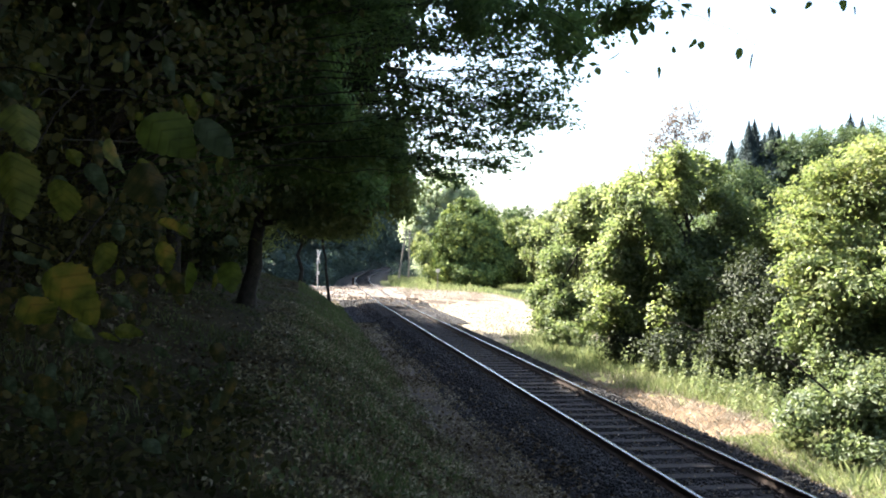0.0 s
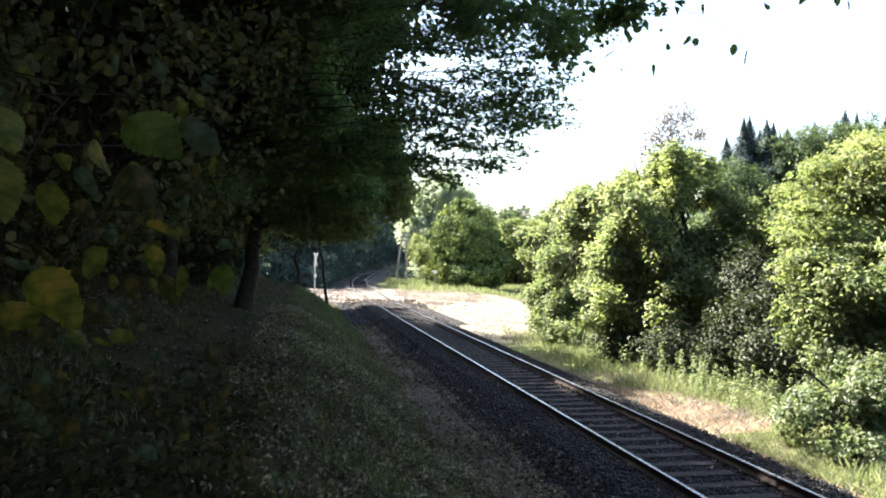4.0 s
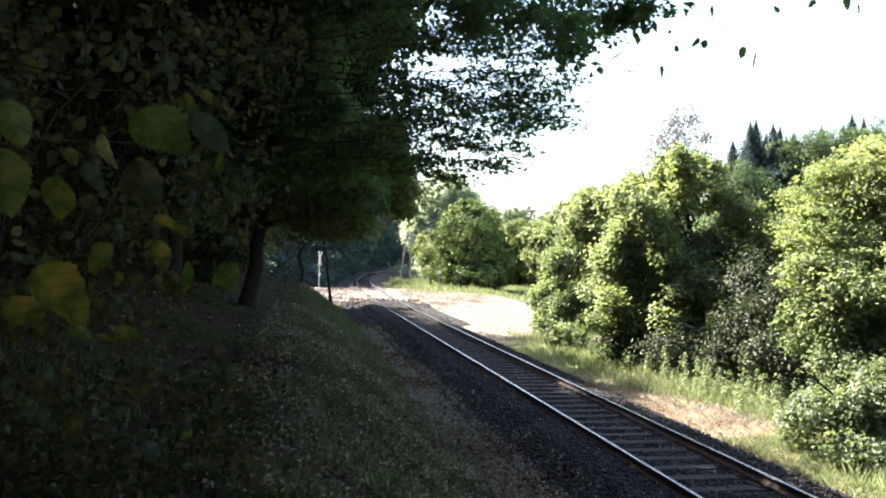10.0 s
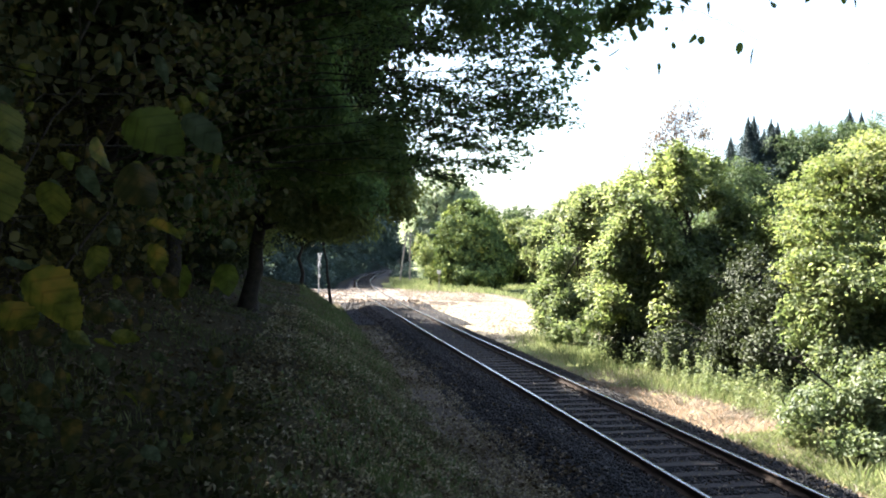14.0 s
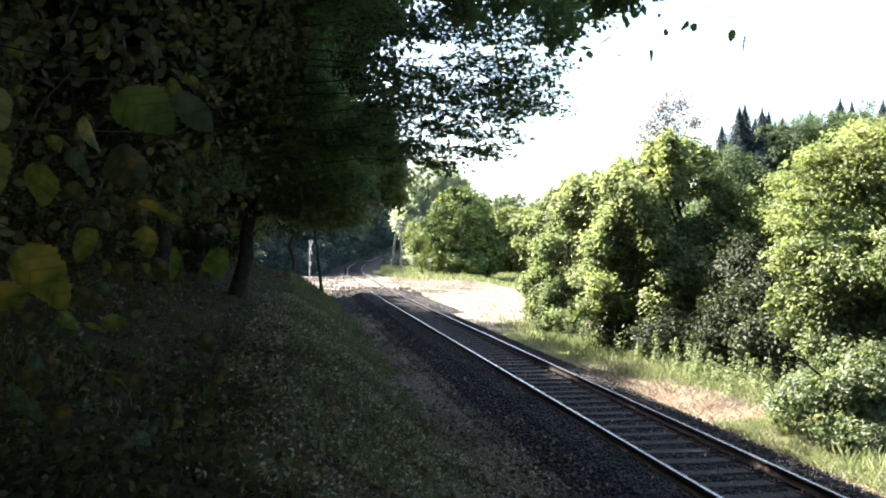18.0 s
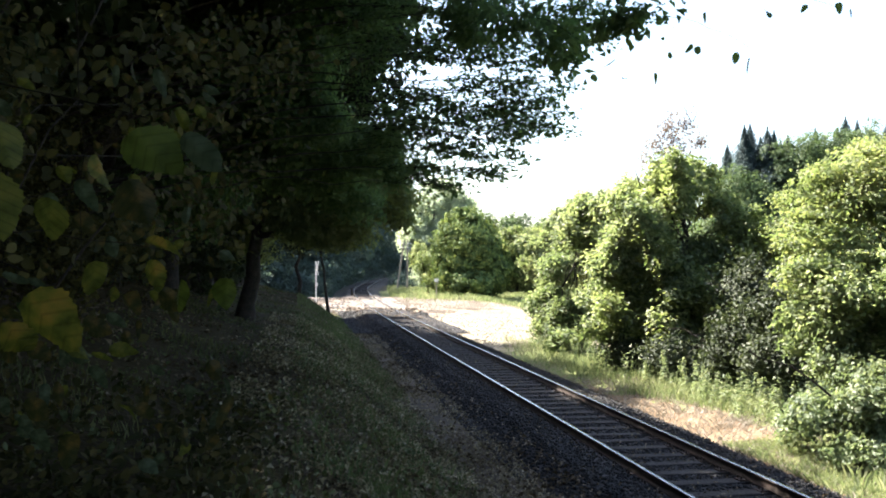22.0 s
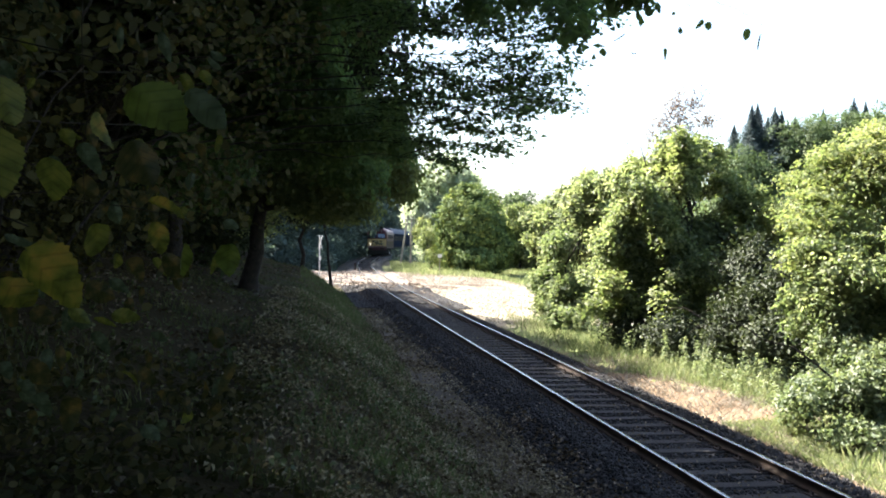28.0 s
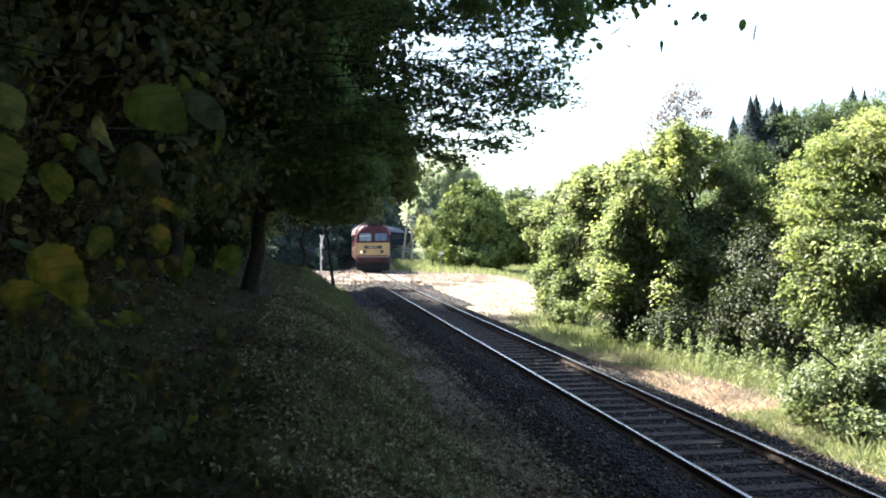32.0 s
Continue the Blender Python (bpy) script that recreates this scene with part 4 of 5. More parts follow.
for _n, _c in (("green", [(0.034, 0.048, 0.006), (0.055, 0.072, 0.010), (0.075, 0.092, 0.014)]), ("yellow", [(0.036, 0.045, 0.007), (0.105, 0.098, 0.013), (0.20, 0.125, 0.02)]),
               ("olive", [(0.045, 0.052, 0.007), (0.075, 0.080, 0.012), (0.11, 0.105, 0.016)]),
               ("brown", [(0.020, 0.022, 0.006), (0.036, 0.034, 0.010), (0.085, 0.055, 0.014)]), ("grey", [(0.024, 0.034, 0.014), (0.040, 0.052, 0.024), (0.065, 0.078, 0.042)])):
    _m, _nt, _b = material("hazel_leaf_" + _n)
    _co = _nt.nodes.new("ShaderNodeTexCoord")
    _sep = _nt.nodes.new("ShaderNodeSeparateXYZ")
    _nt.links.new(_co.outputs["Object"], _sep.inputs[0])
    _ab = _nt.nodes.new("ShaderNodeMath")
    _ab.operation = "ABSOLUTE"
    _nt.links.new(_sep.outputs["X"], _ab.inputs[0])
    _ma = _nt.nodes.new("ShaderNodeMath")
    _ma.operation = "MULTIPLY_ADD"
    _ma.inputs[1].default_value = -0.7
    _nt.links.new(_ab.outputs[0], _ma.inputs[0])
    _nt.links.new(_sep.outputs["Y"], _ma.inputs[2])
    _fr = _nt.nodes.new("ShaderNodeMath")
    _fr.operation = "PINGPONG"
    _fr.inputs[1].default_value = 0.0045
    _nt.links.new(_ma.outputs[0], _fr.inputs[0])
    _mr = _nt.nodes.new("ShaderNodeMapRange")
    _mr.inputs["From Max"].default_value = 0.0016
    _mr.inputs["To Min"].default_value, _mr.inputs["To Max"].default_value = 0.74, 1.0
    _nt.links.new(_fr.outputs[0], _mr.inputs["Value"])
    _no = noise_node(_nt, 55, 6)
    _rp = ramp_node(_nt, _c)
    _st = _nt.nodes.new("ShaderNodeMapRange")
    _st.inputs["From Min"].default_value, _st.inputs["From Max"].default_value = 0.36, 0.66
    _nt.links.new(_no.outputs["Fac"], _st.inputs["Value"])
    _nt.links.new(_st.outputs["Result"], _rp.inputs["Fac"])
    _mu = _nt.nodes.new("ShaderNodeMix")
    _mu.data_type, _mu.blend_type = "RGBA", "MULTIPLY"
    _mu.inputs["Factor"].default_value = 1.0
    _nt.links.new(_rp.outputs["Color"], _mu.inputs[6])
    _nt.links.new(_mr.outputs["Result"], _mu.inputs[7])
    _nt.links.new(_mu.outputs[2], _b.inputs["Base Color"])
    _b.inputs["Roughness"].default_value, _b.inputs["Specular IOR Level"].default_value = 0.55, 0.12
    _bp = _nt.nodes.new("ShaderNodeBump")
    _bp.inputs["Strength"].default_value, _bp.inputs["Distance"].default_value = 0.5, 0.002
    _nt.links.new(_mr.outputs["Result"], _bp.inputs["Height"])
    _nt.links.new(_bp.outputs["Normal"], _b.inputs["Normal"])
    _t = _nt.nodes.new("ShaderNodeBsdfTranslucent")
    _nt.links.new(_mu.outputs[2], _t.inputs["Color"])
    _ms = _nt.nodes.new("ShaderNodeMixShader")
    _ms.inputs["Fac"].default_value = 0.45
    _nt.links.new(_b.outputs[0], _ms.inputs[1])
    _nt.links.new(_t.outputs[0], _ms.inputs[2])
    _nt.links.new(_ms.outputs[0], _nt.nodes["Material Output"].inputs["Surface"])
    HAZEL[_n] = _m


def hazel_leaf(length, width, rng, torn=0.0):
    """A broad toothed leaf with a pointed tip, folded along its rib and curled; y runs from stalk to tip."""
    rows, cols = 22, np.array([-1, -0.6, -0.25, 0, 0.25, 0.6, 1.0])
    t = np.linspace(0, 1, rows)
    w = np.sin(np.pi * t ** 0.78) ** 0.55 * (1 - 0.22 * t ** 3)
    w[0], w[-1] = 0.05, 0.02
    curl, fold, wave, lop = rng.uniform(-0.3, 0.6), rng.uniform(0.15, 0.6), rng.uniform(0, 6), rng.normal() * 0.12
    v = []
    for i, ti in enumerate(t):
        tooth = 1 + (0.07 if i % 2 else -0.05) + 0.10 * math.sin(7 * ti + wave) + torn * rng.normal()
        for c in cols:
            k = tooth if abs(c) == 1 else 1
            x = c * w[i] * width / 2 * k * (1 + lop * c * math.sin(3 * ti)) + 0.10 * width * math.sin(2.6 * ti + wave)
            z = fold * abs(x) - curl * length * (ti - 0.3) ** 2 + 0.012 * length * math.cos(9 * ti * math.pi - abs(c) * 3) * abs(c)
            v.append((x, (ti - 0.5) * length - 0.03 * length * abs(c), z))
    n = len(cols)
    f = [(i * n + j, i * n + j + 1, (i + 1) * n + j + 1, (i + 1) * n + j) for i in range(rows - 1) for j in range(n - 1)]
    return np.array(v), np.array(f)


hz = np.random.default_rng(17)
hazel = tagged(new("hazel_bush"), "hazel bush with broad yellowing leaves on the bank", "bush")
hazel.location = (-1.15, 1.3, float(ground_z(-1.15, 1.3)))
HB = np.array(hazel.location)
# place, length, width, tip direction (degrees from straight down, towards the track), colour, tearing
LEAVES = [
    (-0.231, 0.510, 2.981, 0.044, 0.030, 42, "yellow", 0.07), (-0.275, 0.560, 2.969, 0.033, 0.023, 50, "yellow", 0.02), (-0.388, 0.970, 3.002, 0.037, 0.035, 5, "olive", 0.01),
    (-0.294, 0.890, 3.005, 0.036, 0.022, 15, "yellow", 0.09), (-0.310, 1.020, 2.981, 0.041, 0.024, -2, "green", 0.01), (-0.310, 1.250, 2.976, 0.047, 0.034, -5, "green", 0),
    (-0.239, 0.750, 3.032, 0.043, 0.011, 74, "yellow", 0.02), (-0.211, 0.630, 3.096, 0.046, 0.036, 42, "green", 0.02), (-0.171, 0.610, 3.096, 0.041, 0.021, 52, "grey", 0.02),
    (-0.295, 0.745, 3.094, 0.037, 0.015, 20, "yellow", 0.02), (-0.430, 0.950, 3.066, 0.047, 0.041, -10, "olive", 0.02), (-0.385, 0.760, 3.121, 0.045, 0.036, 20, "olive", 0.02)]
LEAVES += [(-0.362, 0.700, 3.063, 0.059, 0.035, 10, "olive", 0.02), (-0.321, 0.920, 3.082, 0.055, 0.042, 20, "brown", 0.04)]
# smaller, duller leaves further into the bush
for _ in range(150):
    _d = hz.uniform(1.2, 2.4)
    _u, _v = hz.uniform(-0.56, -0.24), hz.uniform(-0.22, 0.27)
    _l = hz.uniform(0.030, 0.055)
    LEAVES.append((_u * _d, _d, 3 + _v * _d, _l, _l * hz.uniform(0.3, 0.8), hz.uniform(-40, 75), str(hz.choice(("brown", "grey", "olive", "brown"))), 0.03))


def droop(a, b, rng, thick):
    return mesh_of("twig", *tube_arrays(bend(a - HB, b - HB, rng, 9, 0.006), np.linspace(thick, 0.4 * thick, 9), 6), M_TWIG, True)


for _a, _b2 in (((-0.62, 0.95, 3.03), (-0.29, 1.25, 3.005)), ((-0.60, 0.80, 3.14), (-0.22, 0.64, 3.125)), ((-0.70, 1.2, 2.6), (-0.62, 1.15, 3.42)), ((-0.50, 0.6, 3.02), (-0.25, 0.52, 3.012)), ((-0.55, 1.3, 3.45), (-0.58, 1.4, 3.0))):
    child("twig", droop(np.array(_a), np.array(_b2), hz, 0.0011), hazel)
for k in range(3):
    q = bend((0.1 * k - 0.6, 0.1 * k, -0.2), (-0.7 + 0.15 * k, 0.3 * k, 3.2), hz, 9, 0.008)
    child("stem", mesh_of("stem", *tube_arrays(q, np.linspace(0.02, 0.006, 9), 7), M_TWIG, True), hazel)
for x, y, z, ln, wd, tip, col, torn in LEAVES:
    v, f = hazel_leaf(ln, wd, hz, torn)
    ob = child("leaf", mesh_of("leaf", v, f, HAZEL[col], True), hazel)
    # hang the leaf: its y axis points down, its face towards the stand
    m = Matrix.Rotation(radians(-tip), 4, "Y") @ Matrix.Rotation(radians(-90 + hz.normal() * 14), 4, "X") @ Matrix.Rotation(radians(hz.normal() * 22), 4, "Y")
    ob.matrix_basis = Matrix.Translation(np.array((x, y, z)) - HB) @ m
    stalk = m @ Vector((0, -ln * 0.5, 0))
    p0 = np.array((x, y, z)) + np.array(stalk)
    child("stalk", droop(p0, p0 + [hz.normal() * 0.006, 0.004, 0.016], hz, 0.0006), ob)
# undergrowth of hazel and young hornbeam behind it, shade put into its leaf colour
under = [(-1.32, 3.00, 3.61, 0.29, 0.29, 0.23), (-1.14, 3.60, 3.62, 0.33, 0.33, 0.28), (-1.46, 3.20, 3.20, 0.25, 0.25, 0.25), (-1.43, 4.20, 3.26, 0.35, 0.35, 0.30), (-1.31, 5.50, 3.81, 0.43, 0.43, 0.39), (-1.62, 3.60, 2.78, 0.26, 0.26, 0.19),
         (-1.33, 4.50, 4.19, 0.47, 0.47, 0.23), (-1.60, 3.40, 3.89, 0.27, 0.27, 0.18), (-1.19, 6.00, 4.43, 0.47, 0.47, 0.39), (-1.71, 6.50, 3.41, 0.38, 0.38, 0.34)]
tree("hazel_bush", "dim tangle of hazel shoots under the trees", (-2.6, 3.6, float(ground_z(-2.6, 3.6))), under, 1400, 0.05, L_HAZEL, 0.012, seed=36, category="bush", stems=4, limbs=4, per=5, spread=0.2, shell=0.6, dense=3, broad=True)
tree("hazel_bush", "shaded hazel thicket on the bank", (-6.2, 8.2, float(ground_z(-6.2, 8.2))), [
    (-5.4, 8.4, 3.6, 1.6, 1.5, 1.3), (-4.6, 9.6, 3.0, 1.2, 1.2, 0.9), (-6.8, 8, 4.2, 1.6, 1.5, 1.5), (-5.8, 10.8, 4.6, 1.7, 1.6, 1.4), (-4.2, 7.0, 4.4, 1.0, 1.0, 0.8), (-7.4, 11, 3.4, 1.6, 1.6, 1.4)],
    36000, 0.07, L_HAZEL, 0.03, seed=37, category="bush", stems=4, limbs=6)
tree("hazel_bush", "shaded hazel thicket on the bank", (-7.5, 17, float(ground_z(-7.5, 17))), [
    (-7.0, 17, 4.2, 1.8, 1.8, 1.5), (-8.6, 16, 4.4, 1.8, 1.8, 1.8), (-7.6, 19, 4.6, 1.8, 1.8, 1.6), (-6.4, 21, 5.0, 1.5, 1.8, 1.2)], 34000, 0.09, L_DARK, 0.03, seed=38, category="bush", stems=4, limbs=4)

for k, (by, o) in enumerate(((24, -10.0), (29, -9.2), (34, -10.2), (39, -9.0), (44, -10.0), (49, -9.0), (54, -10.0), (58, -11.5))):
    bx = float(line_x(by)) + o
    z0 = float(ground_z(bx, by))
    tree("bush", "undergrowth along the top of the bank, coloured dark for shade", (bx, by, z0), [(bx, by, z0 + 1.3, 2.0, 2.4, 1.3), (bx - 1.6, by + 1, z0 + 1.7, 2.0, 2.0, 1.6), (bx - 1, by - 1.4, z0 + 2.4, 1.6, 1.8, 1.4)],
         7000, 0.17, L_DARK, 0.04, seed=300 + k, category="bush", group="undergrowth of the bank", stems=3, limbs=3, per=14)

# leafy branch that hangs into view from the hornbeam above the stand
branch = tagged(new("hanging_branch"), "thin hornbeam branch with scattered hanging leaves", "branch")
branch.location = (0.64, 3.60, 4.15)
BB = np.array(branch.location)
bq = np.random.default_rng(41)
for a, b in (((-0.24, 4.20, 4.50), (1.00, 3.40, 3.91)), ((0.28, 3.80, 4.21), (0.91, 3.40, 3.95)), ((0.82, 3.50, 4.04), (1.23, 3.40, 3.87)), ((0.89, 3.50, 4.16), (1.57, 3.40, 4.04)), ((0.41, 3.70, 4.08), (0.69, 3.40, 3.79))):
    child("twig", mesh_of("twig", *tube_arrays(bend(np.array(a) - BB, np.array(b) - BB, bq, 9, 0.02), np.linspace(0.0014, 0.0004, 9), 5), M_TWIG, True), branch)
for x, y, z, ln, wd, tip in (
        (0.61, 3.42, 3.76, 0.036, 0.026, 5), (0.73, 3.42, 3.76, 0.040, 0.031, 0), (0.85, 3.42, 3.76, 0.053, 0.018, 40), (0.91, 3.42, 3.85, 0.036, 0.024, -20), (0.98, 3.42, 3.88, 0.044, 0.031, -8), (1.02, 3.42, 3.87, 0.044, 0.036, -12),
        (1.17, 3.42, 3.84, 0.040, 0.029, 5), (1.22, 3.42, 3.81, 0.062, 0.022, -25), (1.05, 3.42, 4.00, 0.058, 0.022, 10), (1.30, 3.42, 4.02, 0.044, 0.036, 40), (1.44, 3.42, 4.04, 0.044, 0.027, -10), (1.58, 3.42, 4.04, 0.044, 0.031, -5),
        (1.63, 3.42, 4.02, 0.031, 0.016, 30), (0.75, 3.42, 3.90, 0.049, 0.027, 10), (0.88, 3.42, 3.92, 0.040, 0.016, 50), (0.67, 3.42, 3.82, 0.053, 0.022, -30)):
    v, f = hazel_leaf(ln * bq.uniform(0.8, 1.2), wd * bq.uniform(0.7, 1.1), bq, 0.05)
    ob = child("leaf", mesh_of("leaf", v, f, L_HANG, True), branch)
    ob.matrix_basis = Matrix.Translation(np.array((x, y, z)) - BB) @ Matrix.Rotation(radians(-tip + bq.normal() * 22), 4, "Y") @ Matrix.Rotation(radians(-90 + bq.normal() * 30), 4, "X") @ Matrix.Rotation(radians(bq.normal() * 40), 4, "Y")
pos, nrm = crown_points(bq, np.array([(0.52, 3.80, 4.09, 0.22, 0.49, 0.09), (0.31, 4.20, 4.16, 0.25, 0.55, 0.10), (0.71, 3.60, 4.01, 0.14, 0.28, 0.07), (0.85, 3.50, 4.00, 0.11, 0.23, 0.05), (0.13, 4.50, 4.31, 0.26, 0.58, 0.12), (0.44, 3.90, 3.98, 0.13, 0.25, 0.06), (0.55, 3.80, 3.92, 0.09, 0.20, 0.04), (0.80, 3.50, 3.99, 0.18, 0.25, 0.06), (0.64, 3.60, 3.94, 0.16, 0.25, 0.07)]) - np.array([*BB, 0, 0, 0]), 2100, 8, 0.07, 0.6, 0.6, 0.5)
child("spray", leaf_mesh("spray", pos, nrm, 0.042, L_HORN, bq, 0.62), branch)

# ------------------------------------------------------------------ level crossing, poles and posts
cx0, cy0 = -10.0, 71.0
cz0 = float(ground_z(cx0, cy0))
cross = tagged(new("crossing_sign"), "weathered white level-crossing cross on a post", "road sign")
cross.location = (cx0, cy0, cz0)
cross.rotation_euler = (0, 0, radians(76))
part("post", cyl(0.05, 0.05, 3.4, Matrix.Translation((0, 0, 1.6)), 12), M_WHITE, cross)
for a in (32, -32):
    part("cross_board", box(0.12, 0.03, 1.3), M_WHITE, cross).matrix_basis = pose(0, -0.06 - 0.02 * (a > 0), 2.75, 0, a, 0)
part("sign_plate", box(0.42, 0.03, 0.28, 0, -0.06, 1.45), M_WHITE, cross, bevel=0.01)

poles = tagged(new("telegraph_pole"), "twin-legged wooden telegraph pole with white insulators", "utility pole")
pz = float(ground_z(-4.35, 106))
poles.location = (-4.35, 106, pz)
part("leg", cyl(0.13, 0.10, 6.2, pose(-0.30, 0, 3.0, 0, 8, 0), 10), M_POLE, poles)
part("leg", cyl(0.13, 0.10, 6.2, pose(0.55, 0, 3.0, 0, 0.5, 0), 10), M_POLE, poles)
for zz in (5.1, 5.6):
    arm = part("crossarm", box(1.3, 0.1, 0.1, 0.3, -0.12, zz), M_POLE, poles)
    for xx in (-0.3, 0.0, 0.6, 0.9):
        part("insulator", cyl(0.07, 0.05, 0.16, Matrix.Translation((xx, -0.12, zz + 0.13)), 10), M_PORC, arm)

mark = tagged(new("marker_post"), "small pale sign plate on a thin post in the grass", "marker post")
mark.location = (-0.2, 76, float(ground_z(-0.2, 76)))
part("post", cyl(0.035, 0.03, 1.75, Matrix.Translation((0, 0, 0.82)), 8), M_POLE, mark)
part("plate", box(0.34, 0.03, 0.28, 0, -0.04, 1.66), M_WHITE, mark, bevel=0.01)

stub = tagged(new("track_marker"), "short dark stub post beside the rail at the crossing", "marker post")
_sx = float(line_x(85.0)) - 1.05
stub.location = (_sx, 85.0, float(ground_z(_sx, 85.0)))
part("post", cyl(0.10, 0.08, 0.7, Matrix.Translation((0, 0, 0.3)), 10), M_RUST, stub)
part("cap", cyl(0.14, 0.12, 0.10, Matrix.Translation((0, 0, 0.68)), 10), M_RUST, stub)

# ------------------------------------------------------------------ ground cover


def scatter(n, o0, o1, y0, y1, rng, power=1.0):
    y = y0 + (y1 - y0) * rng.uniform(0, 1, n) ** power
    o = rng.uniform(o0, o1, n)
    return line_x(y) + o, y


def patchy(x, y, rng, lo, hi, f=0.9):
    """Keeps places where a slow pattern is high."""
    v = 0.5 + 0.5 * np.sin(x * f + 1.3 * np.sin(y * f * 0.7)) * np.sin(y * f * 0.8 + 1.1 * np.sin(x * f * 0.6))
    return rng.uniform(lo, hi, len(x)) < v


def grass(name, label, x, y, height, width, mat, rng, lean=0.35):
    """Bent blades of two triangles each, standing on the ground."""
    n = len(x)
    z = ground_z(x, y)
    h = height * rng.uniform(0.5, 1.3, n)
    th, ph = rng.uniform(0, 2 * np.pi, n), rng.uniform(0, 2 * np.pi, n)
    dx, dy = np.cos(th) * width / 2, np.sin(th) * width / 2
    lx, ly = np.cos(ph) * h * lean * rng.uniform(0.2, 1.6, n), np.sin(ph) * h * lean * rng.uniform(0.2, 1.6, n)
    a = np.stack([x - dx, y - dy, z - 0.02], 1)
    b = np.stack([x + dx, y + dy, z - 0.02], 1)
    c = np.stack([x + lx * 0.4 + dx * 0.7, y + ly * 0.4 + dy * 0.7, z + h * 0.6], 1)
    d = np.stack([x + lx, y + ly, z + h], 1)
    v = np.stack([a, b, c, d], 1).reshape(-1, 3)
    i = np.arange(n)[:, None] * 4
    f = np.concatenate([i + [0, 1, 2], i + [0, 2, 3]], 1).reshape(-1, 3)
    return tagged(new(name, mesh_of(name, v, f, mat)), label, "grass", kind="stuff")


gr = np.random.default_rng(51)
x, y = scatter(52000, -9.0, -3.0, 6.0, 62, gr, 1.4)
k = patchy(x, y, gr, 0.3, 1.0, 1.2)
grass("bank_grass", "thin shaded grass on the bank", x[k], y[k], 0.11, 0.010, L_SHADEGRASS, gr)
x, y = scatter(30000, -6.0, -3.2, 8, 60, gr, 1.2)
k = patchy(x, y, gr, 0.3, 1.0, 1.7)
x, y = x[k], y[k]
grass("bank_grass", "tufts of grass along the foot of the bank", x, y, 0.17, 0.012, L_TUFT, gr)
x, y = scatter(60000, 2.4, 6.5, 7, 40, gr, 1.5)
o = x - line_x(y)
k = patchy(x, y, gr, 0.15, 0.95, 0.55) & (gr.uniform(0, 1, len(x)) < 1 - 0.55 * step(22, 30, y)) & (o > 2.4 + 0.9 * gr.uniform(0, 1, len(x)) + 1.4 * step(14.5, 17, y) * (1 - step(20, 24, y)))
grass("verge_grass", "long green grass on the verge", x[k], y[k], 0.26, 0.013, L_GRASS, gr)
x, y = scatter(24000, 2.3, 4.2, 7, 17, gr)
k = patchy(x, y, gr, -0.1, 0.9, 1.1)
grass("verge_grass", "short yellowing grass at the edge of the ballast", x[k], y[k], 0.11, 0.011, L_GRASS, gr, 0.7)
x, y = scatter(26000, 2.2, 4.4, 7, 46, gr, 1.6)
k = patchy(x, y, gr, 0.3, 1.2, 1.2)
grass("verge_straw", "dry straw-coloured grass beside the ballast", x[k], y[k], 0.07, 0.011, L_STRAW, gr, 0.8)
x, y = scatter(9000, 2.3, 4.6, 12, 27, gr)
k = patchy(x, y, gr, 0.0, 1.1, 2.1)
grass("verge_straw", "flattened dry grass on the bare verge", x[k], y[k], 0.09, 0.014, L_STRAW, gr, 1.4)
x, y = scatter(26000, 2.2, 14, 37, 84, gr)
grass("clearing_straw", "short sun-bleached grass in the clearing", x, y, 0.09, 0.03, L_STRAW, gr, 0.9)
x, y = scatter(40000, 3.0, 30, 72, 112, gr)
k = patchy(x, y, gr, 0.0, 0.7, 0.35)
grass("clearing_grass", "bright green grass at the back of the clearing", x[k], y[k], 0.45, 0.05, L_GRASS, gr)
# nettles and tall weeds before the thicket
x, y = scatter(420, 3.9, 6.2, 11, 38, gr, 1.3)
z = ground_z(x, y)
hgt = gr.uniform(0.4, 1.15, len(x))
per = 46
ti = np.repeat(np.arange(len(x)), per)
u = gr.uniform(0.1, 1, len(ti))
rad = 0.16 * (1.15 - u)
th = gr.uniform(0, 2 * np.pi, len(ti))
pos = np.stack([x[ti] + np.cos(th) * rad, y[ti] + np.sin(th) * rad, z[ti] + hgt[ti] * u], 1)
nrm = np.stack([np.cos(th) * 0.5, np.sin(th) * 0.5, np.full(len(ti), 0.9)], 1) + gr.normal(size=(len(ti), 3)) * 0.25
tagged(new("tall_weeds", leaf_mesh("tall_weeds", pos, nrm, 0.085, L_BRAMBLE, gr, 0.45)), "nettles and tall weeds along the thicket", "weeds", kind="stuff")
# fallen leaves
x, y = scatter(60000, -10.5, -1.6, 3.5, 58, gr, 1.5)
k = patchy(x, y, gr, 0.0, 1.0, 1.5) & (gr.uniform(0, 1, len(x)) < (1 - 0.6 * step(13, 22, y)) * (0.35 + 0.65 * step(-7.6, -5.8, x - line_x(y)))) & ((y > 8.5) | (x - line_x(y) > -6.4) | (gr.uniform(0, 1, len(x)) < 0.15))
x, y = x[k], y[k]
pos = np.stack([x, y, ground_z(x, y) + 0.03], 1)
nrm = gr.normal(size=(len(x), 3)) * 0.45 + [0, 0, 1]
tagged(new("fallen_leaves", leaf_mesh("fallen_leaves", pos, nrm, gr.uniform(0.05, 0.12, len(x)) * (0.6 + 0.4 * step(6, 10, y)), L_LITTER, gr, 0.7, 0.3)), "dry fallen leaves scattered over bank and path", "leaf litter", kind="stuff")
x, y = scatter(22000, -4.3, -2.0, 7, 48, gr, 1.6)
k = patchy(x, y, gr, -0.2, 1.0, 1.9)
